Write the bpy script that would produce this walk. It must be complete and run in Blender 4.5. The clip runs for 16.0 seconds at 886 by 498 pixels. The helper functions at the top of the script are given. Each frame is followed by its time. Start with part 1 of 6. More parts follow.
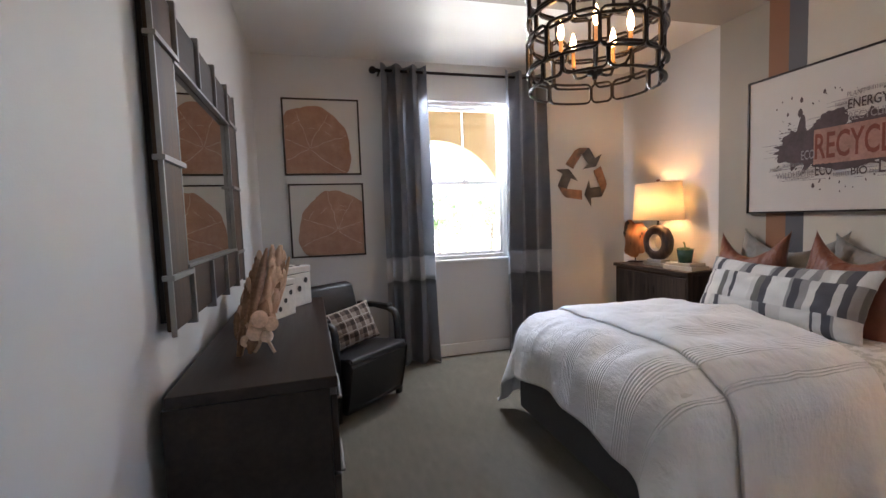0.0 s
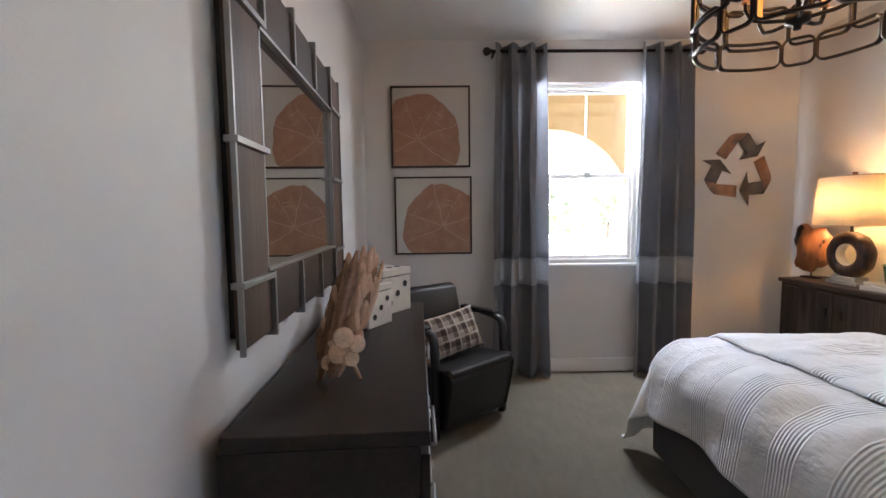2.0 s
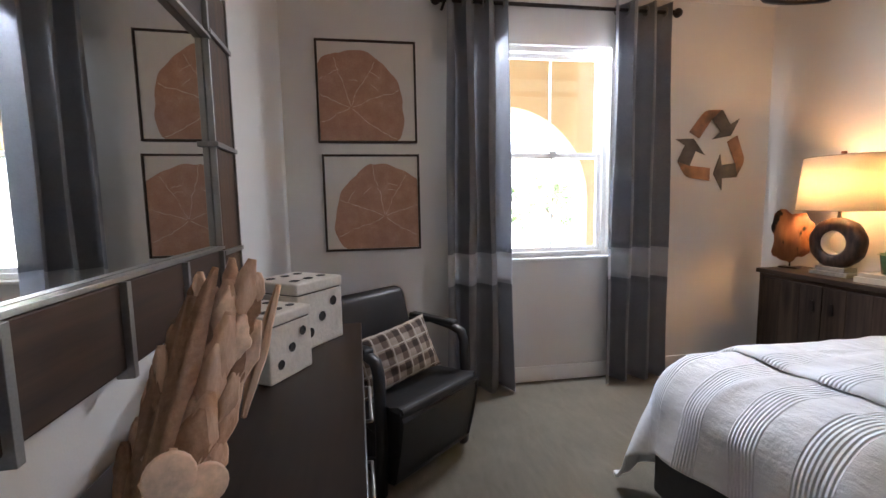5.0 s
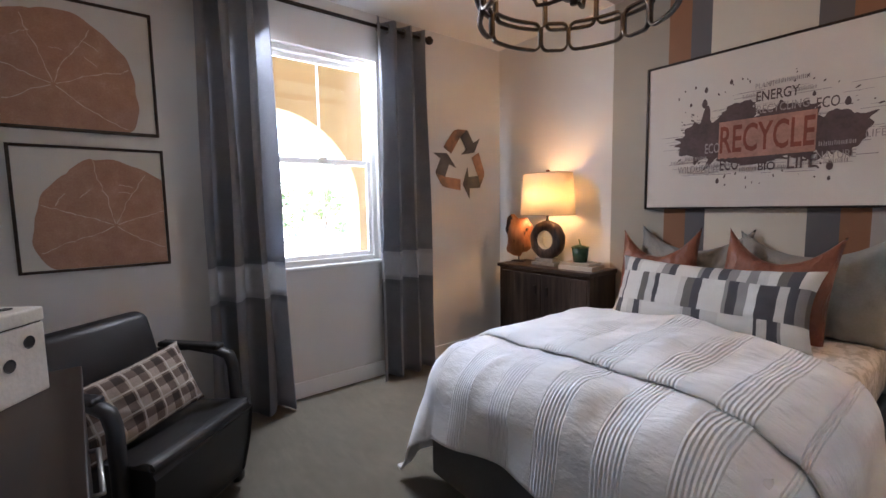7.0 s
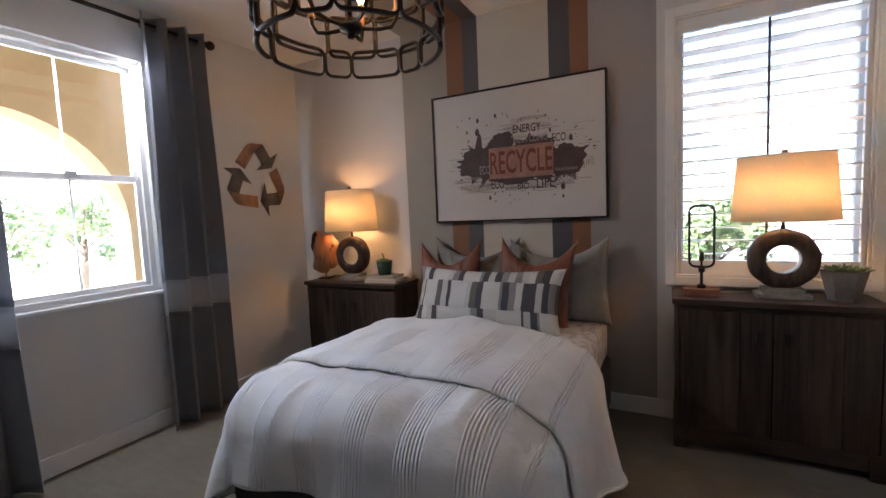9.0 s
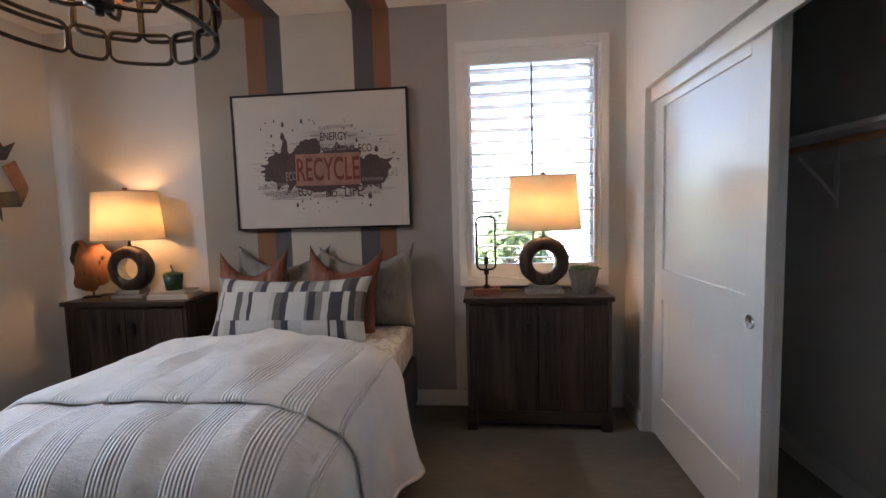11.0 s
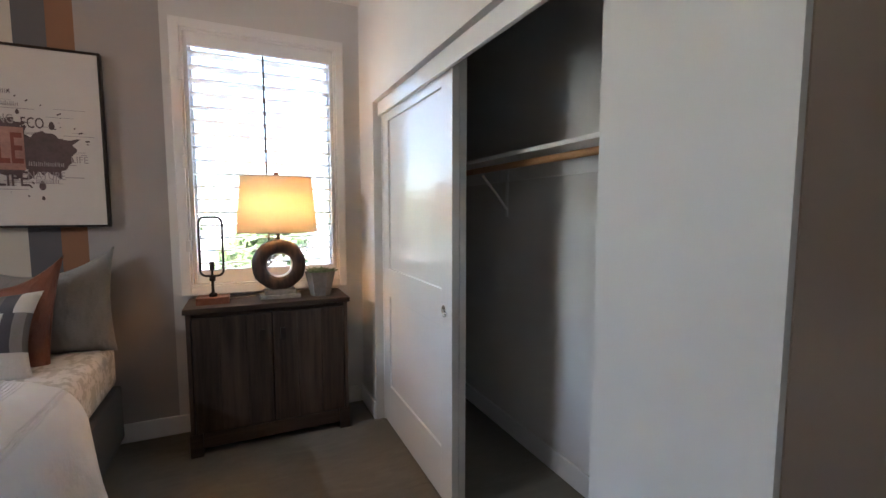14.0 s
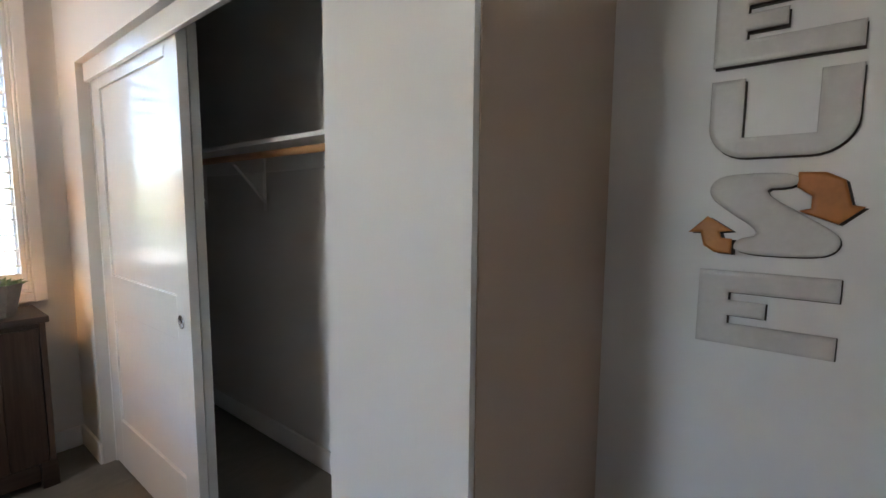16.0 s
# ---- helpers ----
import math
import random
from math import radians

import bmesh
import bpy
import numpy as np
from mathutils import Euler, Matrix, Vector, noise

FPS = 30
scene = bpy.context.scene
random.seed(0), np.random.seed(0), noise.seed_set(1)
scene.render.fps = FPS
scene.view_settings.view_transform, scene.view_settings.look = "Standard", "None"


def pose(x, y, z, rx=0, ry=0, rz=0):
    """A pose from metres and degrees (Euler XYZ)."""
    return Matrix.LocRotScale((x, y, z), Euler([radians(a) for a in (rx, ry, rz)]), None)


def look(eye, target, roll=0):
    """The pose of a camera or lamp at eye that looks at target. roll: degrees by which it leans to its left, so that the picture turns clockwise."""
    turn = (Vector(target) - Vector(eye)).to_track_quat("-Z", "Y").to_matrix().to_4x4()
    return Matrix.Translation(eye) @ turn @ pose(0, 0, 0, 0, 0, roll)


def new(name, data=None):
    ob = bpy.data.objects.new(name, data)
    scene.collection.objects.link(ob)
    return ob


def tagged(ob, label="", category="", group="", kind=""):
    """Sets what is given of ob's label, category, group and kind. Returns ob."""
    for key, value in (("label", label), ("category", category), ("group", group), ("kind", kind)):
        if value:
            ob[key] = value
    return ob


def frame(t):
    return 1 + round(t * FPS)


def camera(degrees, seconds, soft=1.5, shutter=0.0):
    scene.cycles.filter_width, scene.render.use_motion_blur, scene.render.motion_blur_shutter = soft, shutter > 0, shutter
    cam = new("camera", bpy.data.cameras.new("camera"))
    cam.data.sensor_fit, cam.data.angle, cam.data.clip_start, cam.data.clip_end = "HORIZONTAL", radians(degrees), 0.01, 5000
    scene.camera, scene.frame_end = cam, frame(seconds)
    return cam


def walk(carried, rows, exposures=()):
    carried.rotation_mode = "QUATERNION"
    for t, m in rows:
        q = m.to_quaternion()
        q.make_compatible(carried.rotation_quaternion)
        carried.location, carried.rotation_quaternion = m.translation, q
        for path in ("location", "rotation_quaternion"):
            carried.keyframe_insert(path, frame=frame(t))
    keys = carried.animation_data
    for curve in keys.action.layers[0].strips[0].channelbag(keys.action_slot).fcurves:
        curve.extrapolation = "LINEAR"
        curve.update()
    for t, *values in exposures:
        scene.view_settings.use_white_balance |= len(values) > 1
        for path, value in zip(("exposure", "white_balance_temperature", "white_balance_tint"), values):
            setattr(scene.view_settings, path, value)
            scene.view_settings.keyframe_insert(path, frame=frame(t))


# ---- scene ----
cam = camera(91.2, 16.0)
PATH = [
    (0, (0.506, 1.047, 1.323), (1.016, 2.976, 1.181), -2.0),
    (0.5, (0.531, 1.081, 1.331), (0.777, 3.06, 1.19), -1.3),
    (1, (0.553, 1.134, 1.325), (0.655, 3.125, 1.169), -1.2),
    (1.5, (0.544, 1.251, 1.324), (0.572, 3.244, 1.158), -0.6),
    (2, (0.525, 1.403, 1.338), (0.562, 3.396, 1.185), -0.7),
    (2.5, (0.493, 1.549, 1.335), (0.545, 3.54, 1.15), -0.5),
    (3, (0.494, 1.696, 1.332), (0.558, 3.685, 1.129), -0.9),
    (5.5, (0.52, 2.066, 1.32), (1.033, 3.989, 1.115), -0.9),
    (6, (0.517, 2.088, 1.319), (1.298, 3.919, 1.126), -0.9),
    (6.5, (0.523, 2.083, 1.318), (1.551, 3.788, 1.124), -1.0),
    (7, (0.53, 2.065, 1.318), (1.761, 3.63, 1.125), -1.0),
    (7.5, (0.499, 2.053, 1.322), (1.904, 3.464, 1.135), -1.2),
    (8, (0.506, 2.039, 1.352), (2.067, 3.275, 1.162), -1.9),
    (8.5, (0.525, 2.009, 1.355), (2.197, 3.093, 1.189), -2.4),
    (9, (0.548, 1.981, 1.352), (2.313, 2.907, 1.187), -2.5),
    (9.5, (0.558, 1.946, 1.358), (2.398, 2.711, 1.195), -2.5),
    (10, (0.569, 1.904, 1.349), (2.481, 2.467, 1.188), -2.2),
    (12.5, (0.542, 1.733, 1.353), (2.521, 1.493, 1.197), -1.1),
    (13, (0.543, 1.693, 1.348), (2.5, 1.312, 1.19), -0.9),
    (13.5, (0.54, 1.684, 1.359), (2.44, 1.081, 1.192), -0.6),
    (14, (0.523, 1.653, 1.361), (2.334, 0.821, 1.19), 0.0),
    (14.5, (0.496, 1.6, 1.351), (2.201, 0.567, 1.188), 0.5),
    (15, (0.508, 1.6, 1.348), (2.067, 0.359, 1.172), 0.5),
    (15.5, (0.502, 1.565, 1.351), (1.897, 0.143, 1.171), 0.8),
    (16, (0.483, 1.518, 1.365), (1.702, -0.055, 1.166), 0.4),
]
EXPOSURES = [(0.0, 5.25, 6100, 17), (3.0, 5.38, 6200, 17), (5.5, 5.36, 6200, 18), (6.3, 5.22, 6150, 18), (7.5, 5.2, 5950, 20), (8.5, 4.62, 6100, 19), (9.5, 4.52, 6100, 19),
             (13.0, 4.95, 6080, 16), (14.5, 5.05, 6180, 15), (16.0, 5.3, 6280, 15)]
walk(cam, [(t, look(eye, target, roll)) for t, eye, target, roll in PATH], EXPOSURES)

# ---- world, sun and exposure ----
world = bpy.data.worlds.new("daylight")
scene.world = world
world.use_nodes = True
wn = world.node_tree
wn.nodes.clear()
sky = wn.nodes.new("ShaderNodeTexSky")
sky.sky_type = 'NISHITA'
sky.sun_disc = False
sky.sun_elevation = radians(58)
sky.sun_rotation = radians(-40)
bg = wn.nodes.new("ShaderNodeBackground")
bg.inputs["Strength"].default_value = 0.15
wo = wn.nodes.new("ShaderNodeOutputWorld")
wn.links.new(sky.outputs[0], bg.inputs["Color"])
wn.links.new(bg.outputs[0], wo.inputs["Surface"])

sun_data = bpy.data.lights.new("sun", 'SUN')
sun_data.energy = 5.0
sun_data.angle = radians(0.5)
sun_data.color = (1.0, 0.95, 0.87)
sun = new("sun", sun_data)
sun.matrix_world = look((-6.0, 11.0, 14.0), (0, 4.0, 0))


# added strip lamp at the porch window's head, standing in for more sky light
d_win = bpy.data.lights.new("window_fill", 'AREA')
d_win.shape, d_win.size, d_win.size_y, d_win.energy, d_win.color = 'RECTANGLE', 0.76, 0.025, 1.0, (0.93, 0.98, 1.0)
win_light = new("window_fill", d_win)
win_light.matrix_world = look((1.812, 4.996, 2.386), (1.86, 4.45, 1.40))

# ---- the room's measures ----
XW = -0.035    # dresser wall where it meets the window wall
WEST_TURN = 1.6  # the dresser wall stands a little out of square
XE = 3.54      # bed wall
YN = 5.0       # window wall
YS = 0.90      # closet wall
ZC = 2.74      # ceiling
XC = 0.90      # end of the closet block
YL = 0.10      # wall with the letters


def west_x(y):
    return XW + (YN - y) * math.tan(radians(WEST_TURN))


# ---- materials ----


def node(nt, kind, **values):
    n = nt.nodes.new(kind)
    for k, v in values.items():
        n.inputs[k.replace("_", " ")].default_value = v
    return n


def base(name, rough=0.6, metal=0.0):
    m = bpy.data.materials.new(name)
    m.use_nodes = True
    nt = m.node_tree
    b = nt.nodes["Principled BSDF"]
    b.inputs["Roughness"].default_value = rough
    b.inputs["Metallic"].default_value = metal
    return m, nt, b


def coords(nt, stretch=(1, 1, 1), out="Object"):
    tc = nt.nodes.new("ShaderNodeTexCoord")
    mp = nt.nodes.new("ShaderNodeMapping")
    mp.inputs["Scale"].default_value = stretch
    nt.links.new(tc.outputs[out], mp.inputs["Vector"])
    return mp.outputs[0]


def noise_tex(nt, vec, scale, detail=4.0, rough=0.55):
    n = nt.nodes.new("ShaderNodeTexNoise")
    n.inputs["Scale"].default_value = scale
    n.inputs["Detail"].default_value = detail
    n.inputs["Roughness"].default_value = rough
    nt.links.new(vec, n.inputs["Vector"])
    return n.outputs["Fac"]


def ramp(nt, fac, stops, mode='LINEAR'):
    r = nt.nodes.new("ShaderNodeValToRGB")
    r.color_ramp.interpolation = mode
    el = r.color_ramp.elements
    while len(el) < len(stops):
        el.new(0.5)
    for e, (p, c) in zip(el, stops):
        e.position = p
        e.color = (*c, 1)
    nt.links.new(fac, r.inputs["Fac"])
    return r.outputs["Color"]


def mixc(nt, fac, a, b, blend='MIX'):
    m = nt.nodes.new("ShaderNodeMix")
    m.data_type = 'RGBA'
    m.blend_type = blend
    for sock, v in ((m.inputs[0], fac), (m.inputs[6], a), (m.inputs[7], b)):
        if isinstance(v, (int, float)):
            sock.default_value = v
        elif isinstance(v, tuple):
            sock.default_value = (*v, 1)
        else:
            nt.links.new(v, sock)
    return m.outputs[2]


def maths(nt, op, a, b=0.0):
    m = nt.nodes.new("ShaderNodeMath")
    m.operation = op
    for sock, v in ((m.inputs[0], a), (m.inputs[1], b)):
        if isinstance(v, (int, float)):
            sock.default_value = v
        else:
            nt.links.new(v, sock)
    return m.outputs[0]


def bump(nt, b, height, strength=0.3, dist=0.01):
    n = nt.nodes.new("ShaderNodeBump")
    n.inputs["Strength"].default_value = strength
    n.inputs["Distance"].default_value = dist
    nt.links.new(height, n.inputs["Height"])
    nt.links.new(n.outputs[0], b.inputs["Normal"])


def dim(c, k):
    return tuple(min(1.0, v * k) for v in c)


def plain(name, c, rough=0.6, metal=0.0, vary=0.12, coarse=2.0, fine=60.0, bump_s=0.15, bump_d=0.002, spec=0.5):
    """A surface of one colour with stains at a coarse scale and grain at a fine one."""
    m, nt, b = base(name, rough, metal)
    v = coords(nt)
    n1, n2 = noise_tex(nt, v, coarse), noise_tex(nt, v, fine, 3.0)
    f = maths(nt, 'ADD', maths(nt, 'MULTIPLY', n1, 0.6), maths(nt, 'MULTIPLY', n2, 0.4))
    nt.links.new(ramp(nt, f, [(0.3, dim(c, 1 - vary)), (0.7, dim(c, 1 + vary))]), b.inputs["Base Color"])
    r = maths(nt, 'ADD', maths(nt, 'MULTIPLY', n1, 0.16), rough - 0.08)
    nt.links.new(r, b.inputs["Roughness"])
    b.inputs["Specular IOR Level"].default_value = spec
    bump(nt, b, n2, bump_s, bump_d)
    return m


def wood(name, dark, light, axis='Z', rough=0.5, scale=1.0, knots=True, bump_s=0.25):
    """Wood with its grain along one axis, darker streaks and a few knots."""
    m, nt, b = base(name, rough)
    st = {'X': (0.06, 1, 1), 'Y': (1, 0.06, 1), 'Z': (1, 1, 0.06)}[axis]
    v = coords(nt, tuple(s * scale for s in st))
    g = noise_tex(nt, v, 38.0, 6.0, 0.65)
    s = noise_tex(nt, v, 7.0, 3.0)
    info = nt.nodes.new("ShaderNodeObjectInfo")
    f = maths(nt, 'ADD', maths(nt, 'MULTIPLY', g, 0.5), maths(nt, 'MULTIPLY', s, 0.5))
    f = maths(nt, 'ADD', f, maths(nt, 'MULTIPLY', maths(nt, 'SUBTRACT', info.outputs["Random"], 0.5), 0.12))
    col = ramp(nt, f, [(0.34, dark), (0.52, tuple((a + c) / 2 for a, c in zip(dark, light))), (0.68, light)])
    if knots:
        kv = coords(nt, tuple(max(0.25, s2) * scale for s2 in st))
        vo = nt.nodes.new("ShaderNodeTexVoronoi")
        vo.inputs["Scale"].default_value = 5.0
        nt.links.new(kv, vo.inputs["Vector"])
        k = ramp(nt, vo.outputs["Distance"], [(0.06, (1, 1, 1)), (0.2, (0, 0, 0))])
        col = mixc(nt, maths(nt, 'MULTIPLY', k, 0.75), col, dim(dark, 0.45))
    nt.links.new(col, b.inputs["Base Color"])
    nt.links.new(maths(nt, 'ADD', maths(nt, 'MULTIPLY', g, 0.25), rough - 0.12), b.inputs["Roughness"])
    b.inputs["Specular IOR Level"].default_value = 0.22
    bump(nt, b, g, bump_s, 0.003)
    return m


def fabric(name, c, thread=420.0, vary=0.15, rough=0.9, c2=None):
    m, nt, b = base(name, rough)
    v = coords(nt)
    w1 = noise_tex(nt, coords(nt, (1, 1, 0.12)), thread, 2.0)
    w2 = noise_tex(nt, coords(nt, (0.12, 0.12, 1)), thread, 2.0)
    n1 = noise_tex(nt, v, 5.0)
    weave = maths(nt, 'ADD', maths(nt, 'MULTIPLY', w1, 0.5), maths(nt, 'MULTIPLY', w2, 0.5))
    f = maths(nt, 'ADD', maths(nt, 'MULTIPLY', weave, 0.7), maths(nt, 'MULTIPLY', n1, 0.3))
    nt.links.new(ramp(nt, f, [(0.35, dim(c, 1 - vary)), (0.65, c2 or dim(c, 1 + vary))]), b.inputs["Base Color"])
    b.inputs["Sheen Weight"].default_value = 0.15
    b.inputs["Specular IOR Level"].default_value = 0.2
    bump(nt, b, weave, 0.35, 0.002)
    return m


WALL = (0.675, 0.665, 0.645)
STRIPES = [(0.0, WALL), (2.04, (0.36, 0.335, 0.325)), (2.422, (0.26, 0.13, 0.07)), (2.553, (0.115, 0.115, 0.125)),
           (2.678, (0.60, 0.56, 0.485)), (3.195, (0.115, 0.115, 0.125)), (3.32, (0.26, 0.13, 0.07)),
           (3.44, (0.36, 0.335, 0.285)), (3.845, WALL)]


def paint(name, c, stripes=None, texture=0.25):
    """Rolled wall paint with orange-peel relief; stripes: colours from each y on."""
    m, nt, b = base(name, 0.62)
    v = coords(nt)
    n1, n2 = noise_tex(nt, v, 1.3, 3.0), noise_tex(nt, v, 170.0, 2.0)
    shade = ramp(nt, n1, [(0.3, (0.94, 0.94, 0.94)), (0.7, (1, 1, 1))])
    if stripes:
        tc = nt.nodes.new("ShaderNodeTexCoord")
        sp = nt.nodes.new("ShaderNodeSeparateXYZ")
        nt.links.new(tc.outputs["Object"], sp.inputs[0])
        y = maths(nt, 'DIVIDE', sp.outputs[1], 5.0)
        col = ramp(nt, y, [(p / 5.0, k) for p, k in stripes], 'CONSTANT')
        col = mixc(nt, 1.0, col, shade, 'MULTIPLY')
    else:
        col = mixc(nt, 1.0, c, shade, 'MULTIPLY')
    nt.links.new(col, b.inputs["Base Color"])
    b.inputs["Specular IOR Level"].default_value = 0.35
    bump(nt, b, n2, texture, 0.0015)
    return m


M_WALL = paint("wall_paint", WALL)
M_STRIPE = paint("striped_wall_paint", WALL, STRIPES)
CEIL = (0.80, 0.795, 0.77)
# taupe with the warm light that falls on the closet end mixed into its colour
M_TAUPE_WARMED = paint("warmed_taupe_wall_paint", (0.46, 0.36, 0.285))
M_CEIL = paint("ceiling_paint", CEIL, [(0.0, CEIL), (2.04, CEIL), (2.422, (0.26, 0.13, 0.07)), (2.553, (0.115, 0.115, 0.125)),
                                       (2.678, CEIL), (3.195, (0.115, 0.115, 0.125)), (3.32, (0.26, 0.13, 0.07)),
                                       (3.44, (0.36, 0.335, 0.285)), (3.845, CEIL)], 0.5)
M_TRIM = plain("white_trim_paint", (0.78, 0.78, 0.77), 0.32, vary=0.03, bump_s=0.05)
M_DOOR = plain("semigloss_door_paint", (0.76, 0.76, 0.75), 0.17, vary=0.03, bump_s=0.03)
M_VINYL = plain("white_vinyl", (0.80, 0.80, 0.79), 0.35, vary=0.03, bump_s=0.03)


def carpet_mat():
    m, nt, b = base("carpet", 0.95)
    v = coords(nt)
    n1, n2, n3 = noise_tex(nt, v, 1.6, 4.0), noise_tex(nt, v, 240.0, 2.0), noise_tex(nt, coords(nt, (1, 0.25, 1)), 28.0, 3.0)
    f = maths(nt, 'ADD', maths(nt, 'ADD', maths(nt, 'MULTIPLY', n1, 0.3), maths(nt, 'MULTIPLY', n2, 0.45)), maths(nt, 'MULTIPLY', n3, 0.25))
    nt.links.new(ramp(nt, f, [(0.32, (0.106, 0.097, 0.075)), (0.5, (0.168, 0.154, 0.122)), (0.68, (0.24, 0.22, 0.177))]), b.inputs["Base Color"])
    b.inputs["Specular IOR Level"].default_value = 0.1
    b.inputs["Sheen Weight"].default_value = 0.2
    bump(nt, b, maths(nt, 'ADD', n2, maths(nt, 'MULTIPLY', n3, 0.6)), 0.8, 0.006)
    return m


M_CARPET = carpet_mat()
M_ESPRESSO = wood("espresso_wood", (0.022, 0.016, 0.013), (0.058, 0.042, 0.034), 'Y', 0.36, 1.0, False, 0.12)
M_RUSTIC = wood("rustic_wood", (0.022, 0.016, 0.013), (0.102, 0.070, 0.055), 'Z', 0.55, 1.0, True, 0.4)
M_RUSTIC_TOP = wood("rustic_wood_top", (0.022, 0.016, 0.013), (0.075, 0.052, 0.04), 'Y', 0.45, 1.0, False, 0.3)
M_PLANK_V = wood("frame_plank_upright", (0.018, 0.011, 0.008), (0.125, 0.072, 0.045), 'Z', 0.5, 1.0, True, 0.35)
M_PLANK_H = wood("frame_plank_level", (0.018, 0.011, 0.008), (0.085, 0.050, 0.034), 'Y', 0.5, 1.0, True, 0.35)
M_PEWTER = plain("brushed_steel", (0.27, 0.26, 0.25), 0.38, 0.85, 0.2, 6, 200)
M_IRON = plain("blackened_iron", (0.035, 0.030, 0.028), 0.42, 0.85, 0.3, 8, 120)
M_ROD = plain("dark_bronze_rod", (0.03, 0.024, 0.022), 0.4, 0.7, 0.2)
M_CHROME = plain("chrome", (0.75, 0.75, 0.76), 0.12, 1.0, 0.05)
def creased(m, scale, depth, fine, fine_d):
    """Adds long creases to a material's relief, over its grain."""
    nt = m.node_tree
    b = nt.nodes["Principled BSDF"]
    v = coords(nt, (1.0, 1.0, 0.45))
    n = noise_tex(nt, v, scale, 3.0)
    ridge = maths(nt, 'POWER', maths(nt, 'SUBTRACT', 1.0, maths(nt, 'ABSOLUTE', maths(nt, 'SUBTRACT', maths(nt, 'MULTIPLY', n, 2.0), 1.0))), 4.0)
    h = maths(nt, 'ADD', ridge, maths(nt, 'MULTIPLY', noise_tex(nt, coords(nt), fine, 2.0), fine_d))
    bump(nt, b, h, 0.55, depth)
    return m


M_BLACK = plain("black_leather", (0.012, 0.012, 0.013), 0.4, 0.0, 0.25, 4, 260, 0.35, 0.002)
M_COGNAC = plain("cognac_leather", (0.20, 0.066, 0.036), 0.36, 0.0, 0.35, 7, 220, 0.4, 0.003)
creased(M_COGNAC, 9.0, 0.012, 160.0, 0.25)
M_CURTAIN = fabric("grey_curtain_linen", (0.325, 0.335, 0.36), 500)
M_BAND = fabric("pale_curtain_band", (0.66, 0.67, 0.69), 500, 0.06)
M_SHAM = creased(fabric("grey_sham_cotton", (0.27, 0.265, 0.25), 600), 7.0, 0.014, 420.0, 0.12)
M_BEDBASE = fabric("charcoal_upholstery", (0.085, 0.083, 0.085), 300)
M_BLUEPRINT = fabric("art_canvas", (0.62, 0.60, 0.56), 700, 0.05)
M_ARTWHITE = fabric("white_art_canvas", (0.62, 0.58, 0.54), 700, 0.04)
M_FRAME = wood("dark_picture_frame", (0.02, 0.015, 0.012), (0.06, 0.045, 0.036), 'X', 0.45, 1.0, False)
M_INK = plain("dark_print_ink", (0.085, 0.055, 0.055), 0.7, vary=0.35, coarse=14)
M_INK_GREY = plain("faded_print_ink", (0.30, 0.265, 0.26), 0.7, vary=0.35, coarse=30)
M_INK_RED = plain("red_print_ink", (0.36, 0.19, 0.145), 0.7, vary=0.3, coarse=12)
M_INK_RUST = plain("rust_print_ink", (0.20, 0.05, 0.03), 0.7, vary=0.25, coarse=12)
M_STUCCO = plain("ochre_stucco", (0.175, 0.108, 0.045), 0.9, vary=0.1, coarse=3, fine=90, bump_s=0.5, bump_d=0.006)
M_CONCRETE = plain("porch_tile", (0.20, 0.18, 0.16), 0.85, vary=0.12)
M_GREYWASH = wood("grey_washed_wood", (0.20, 0.18, 0.16), (0.42, 0.39, 0.35), 'Y', 0.6, 1.5, False)
M_OAK = wood("closet_rod_wood", (0.42, 0.22, 0.10), (0.62, 0.38, 0.19), 'X', 0.4, 1.0, False)
M_CEDAR = wood("red_brown_block", (0.15, 0.055, 0.03), (0.30, 0.13, 0.075), 'Y', 0.5, 1.0, False)
M_POT = plain("grey_wood_pot", (0.17, 0.15, 0.13), 0.7, vary=0.3, coarse=9)
M_GREENPOT = plain("green_glazed_pot", (0.03, 0.075, 0.045), 0.25, vary=0.3)
M_SUCC = plain("succulent_green", (0.10, 0.17, 0.07), 0.5, vary=0.35, coarse=18)
M_PAPER = plain("book_paper", (0.70, 0.66, 0.58), 0.8, vary=0.08, fine=300)
M_BOOK = plain("cream_book_cover", (0.55, 0.50, 0.42), 0.55, vary=0.1)
M_BOOK2 = plain("tan_book_cover", (0.42, 0.36, 0.28), 0.55, vary=0.1)
M_DICE = plain("chipped_white_paint", (0.66, 0.62, 0.55), 0.6, vary=0.12, coarse=9, fine=70, bump_s=0.5, bump_d=0.004)
M_DOT_AND_GAP = plain("black_pip_and_gap_shade", (0.02, 0.018, 0.016), 0.55, vary=0.3)
M_DRIFT = wood("pale_driftwood", (0.50, 0.29, 0.18), (0.80, 0.57, 0.41), 'Z', 0.7, 2.5, False, 0.5)
M_DRIFT2 = wood("brown_driftwood", (0.20, 0.11, 0.062), (0.48, 0.29, 0.18), 'Y', 0.7, 2.0, False, 0.5)
M_SLICE = plain("cut_wood_slice", (0.70, 0.48, 0.33), 0.7, vary=0.28, coarse=22, fine=120)
M_LETTER = plain("grey_pillowed_letter", (0.52, 0.505, 0.485), 0.15, 0.0, 0.08, 3, 50, 0.05)
M_ORANGE = plain("orange_arrow_paint", (0.42, 0.155, 0.03), 0.4, 0.0, 0.2, 9)
M_DARKPLATE = plain("dark_letter_backing", (0.05, 0.04, 0.03), 0.5, vary=0.2)
M_RIM = plain("donut_bright_ring", (0.6, 0.57, 0.52), 0.4, 0.2, 0.1)


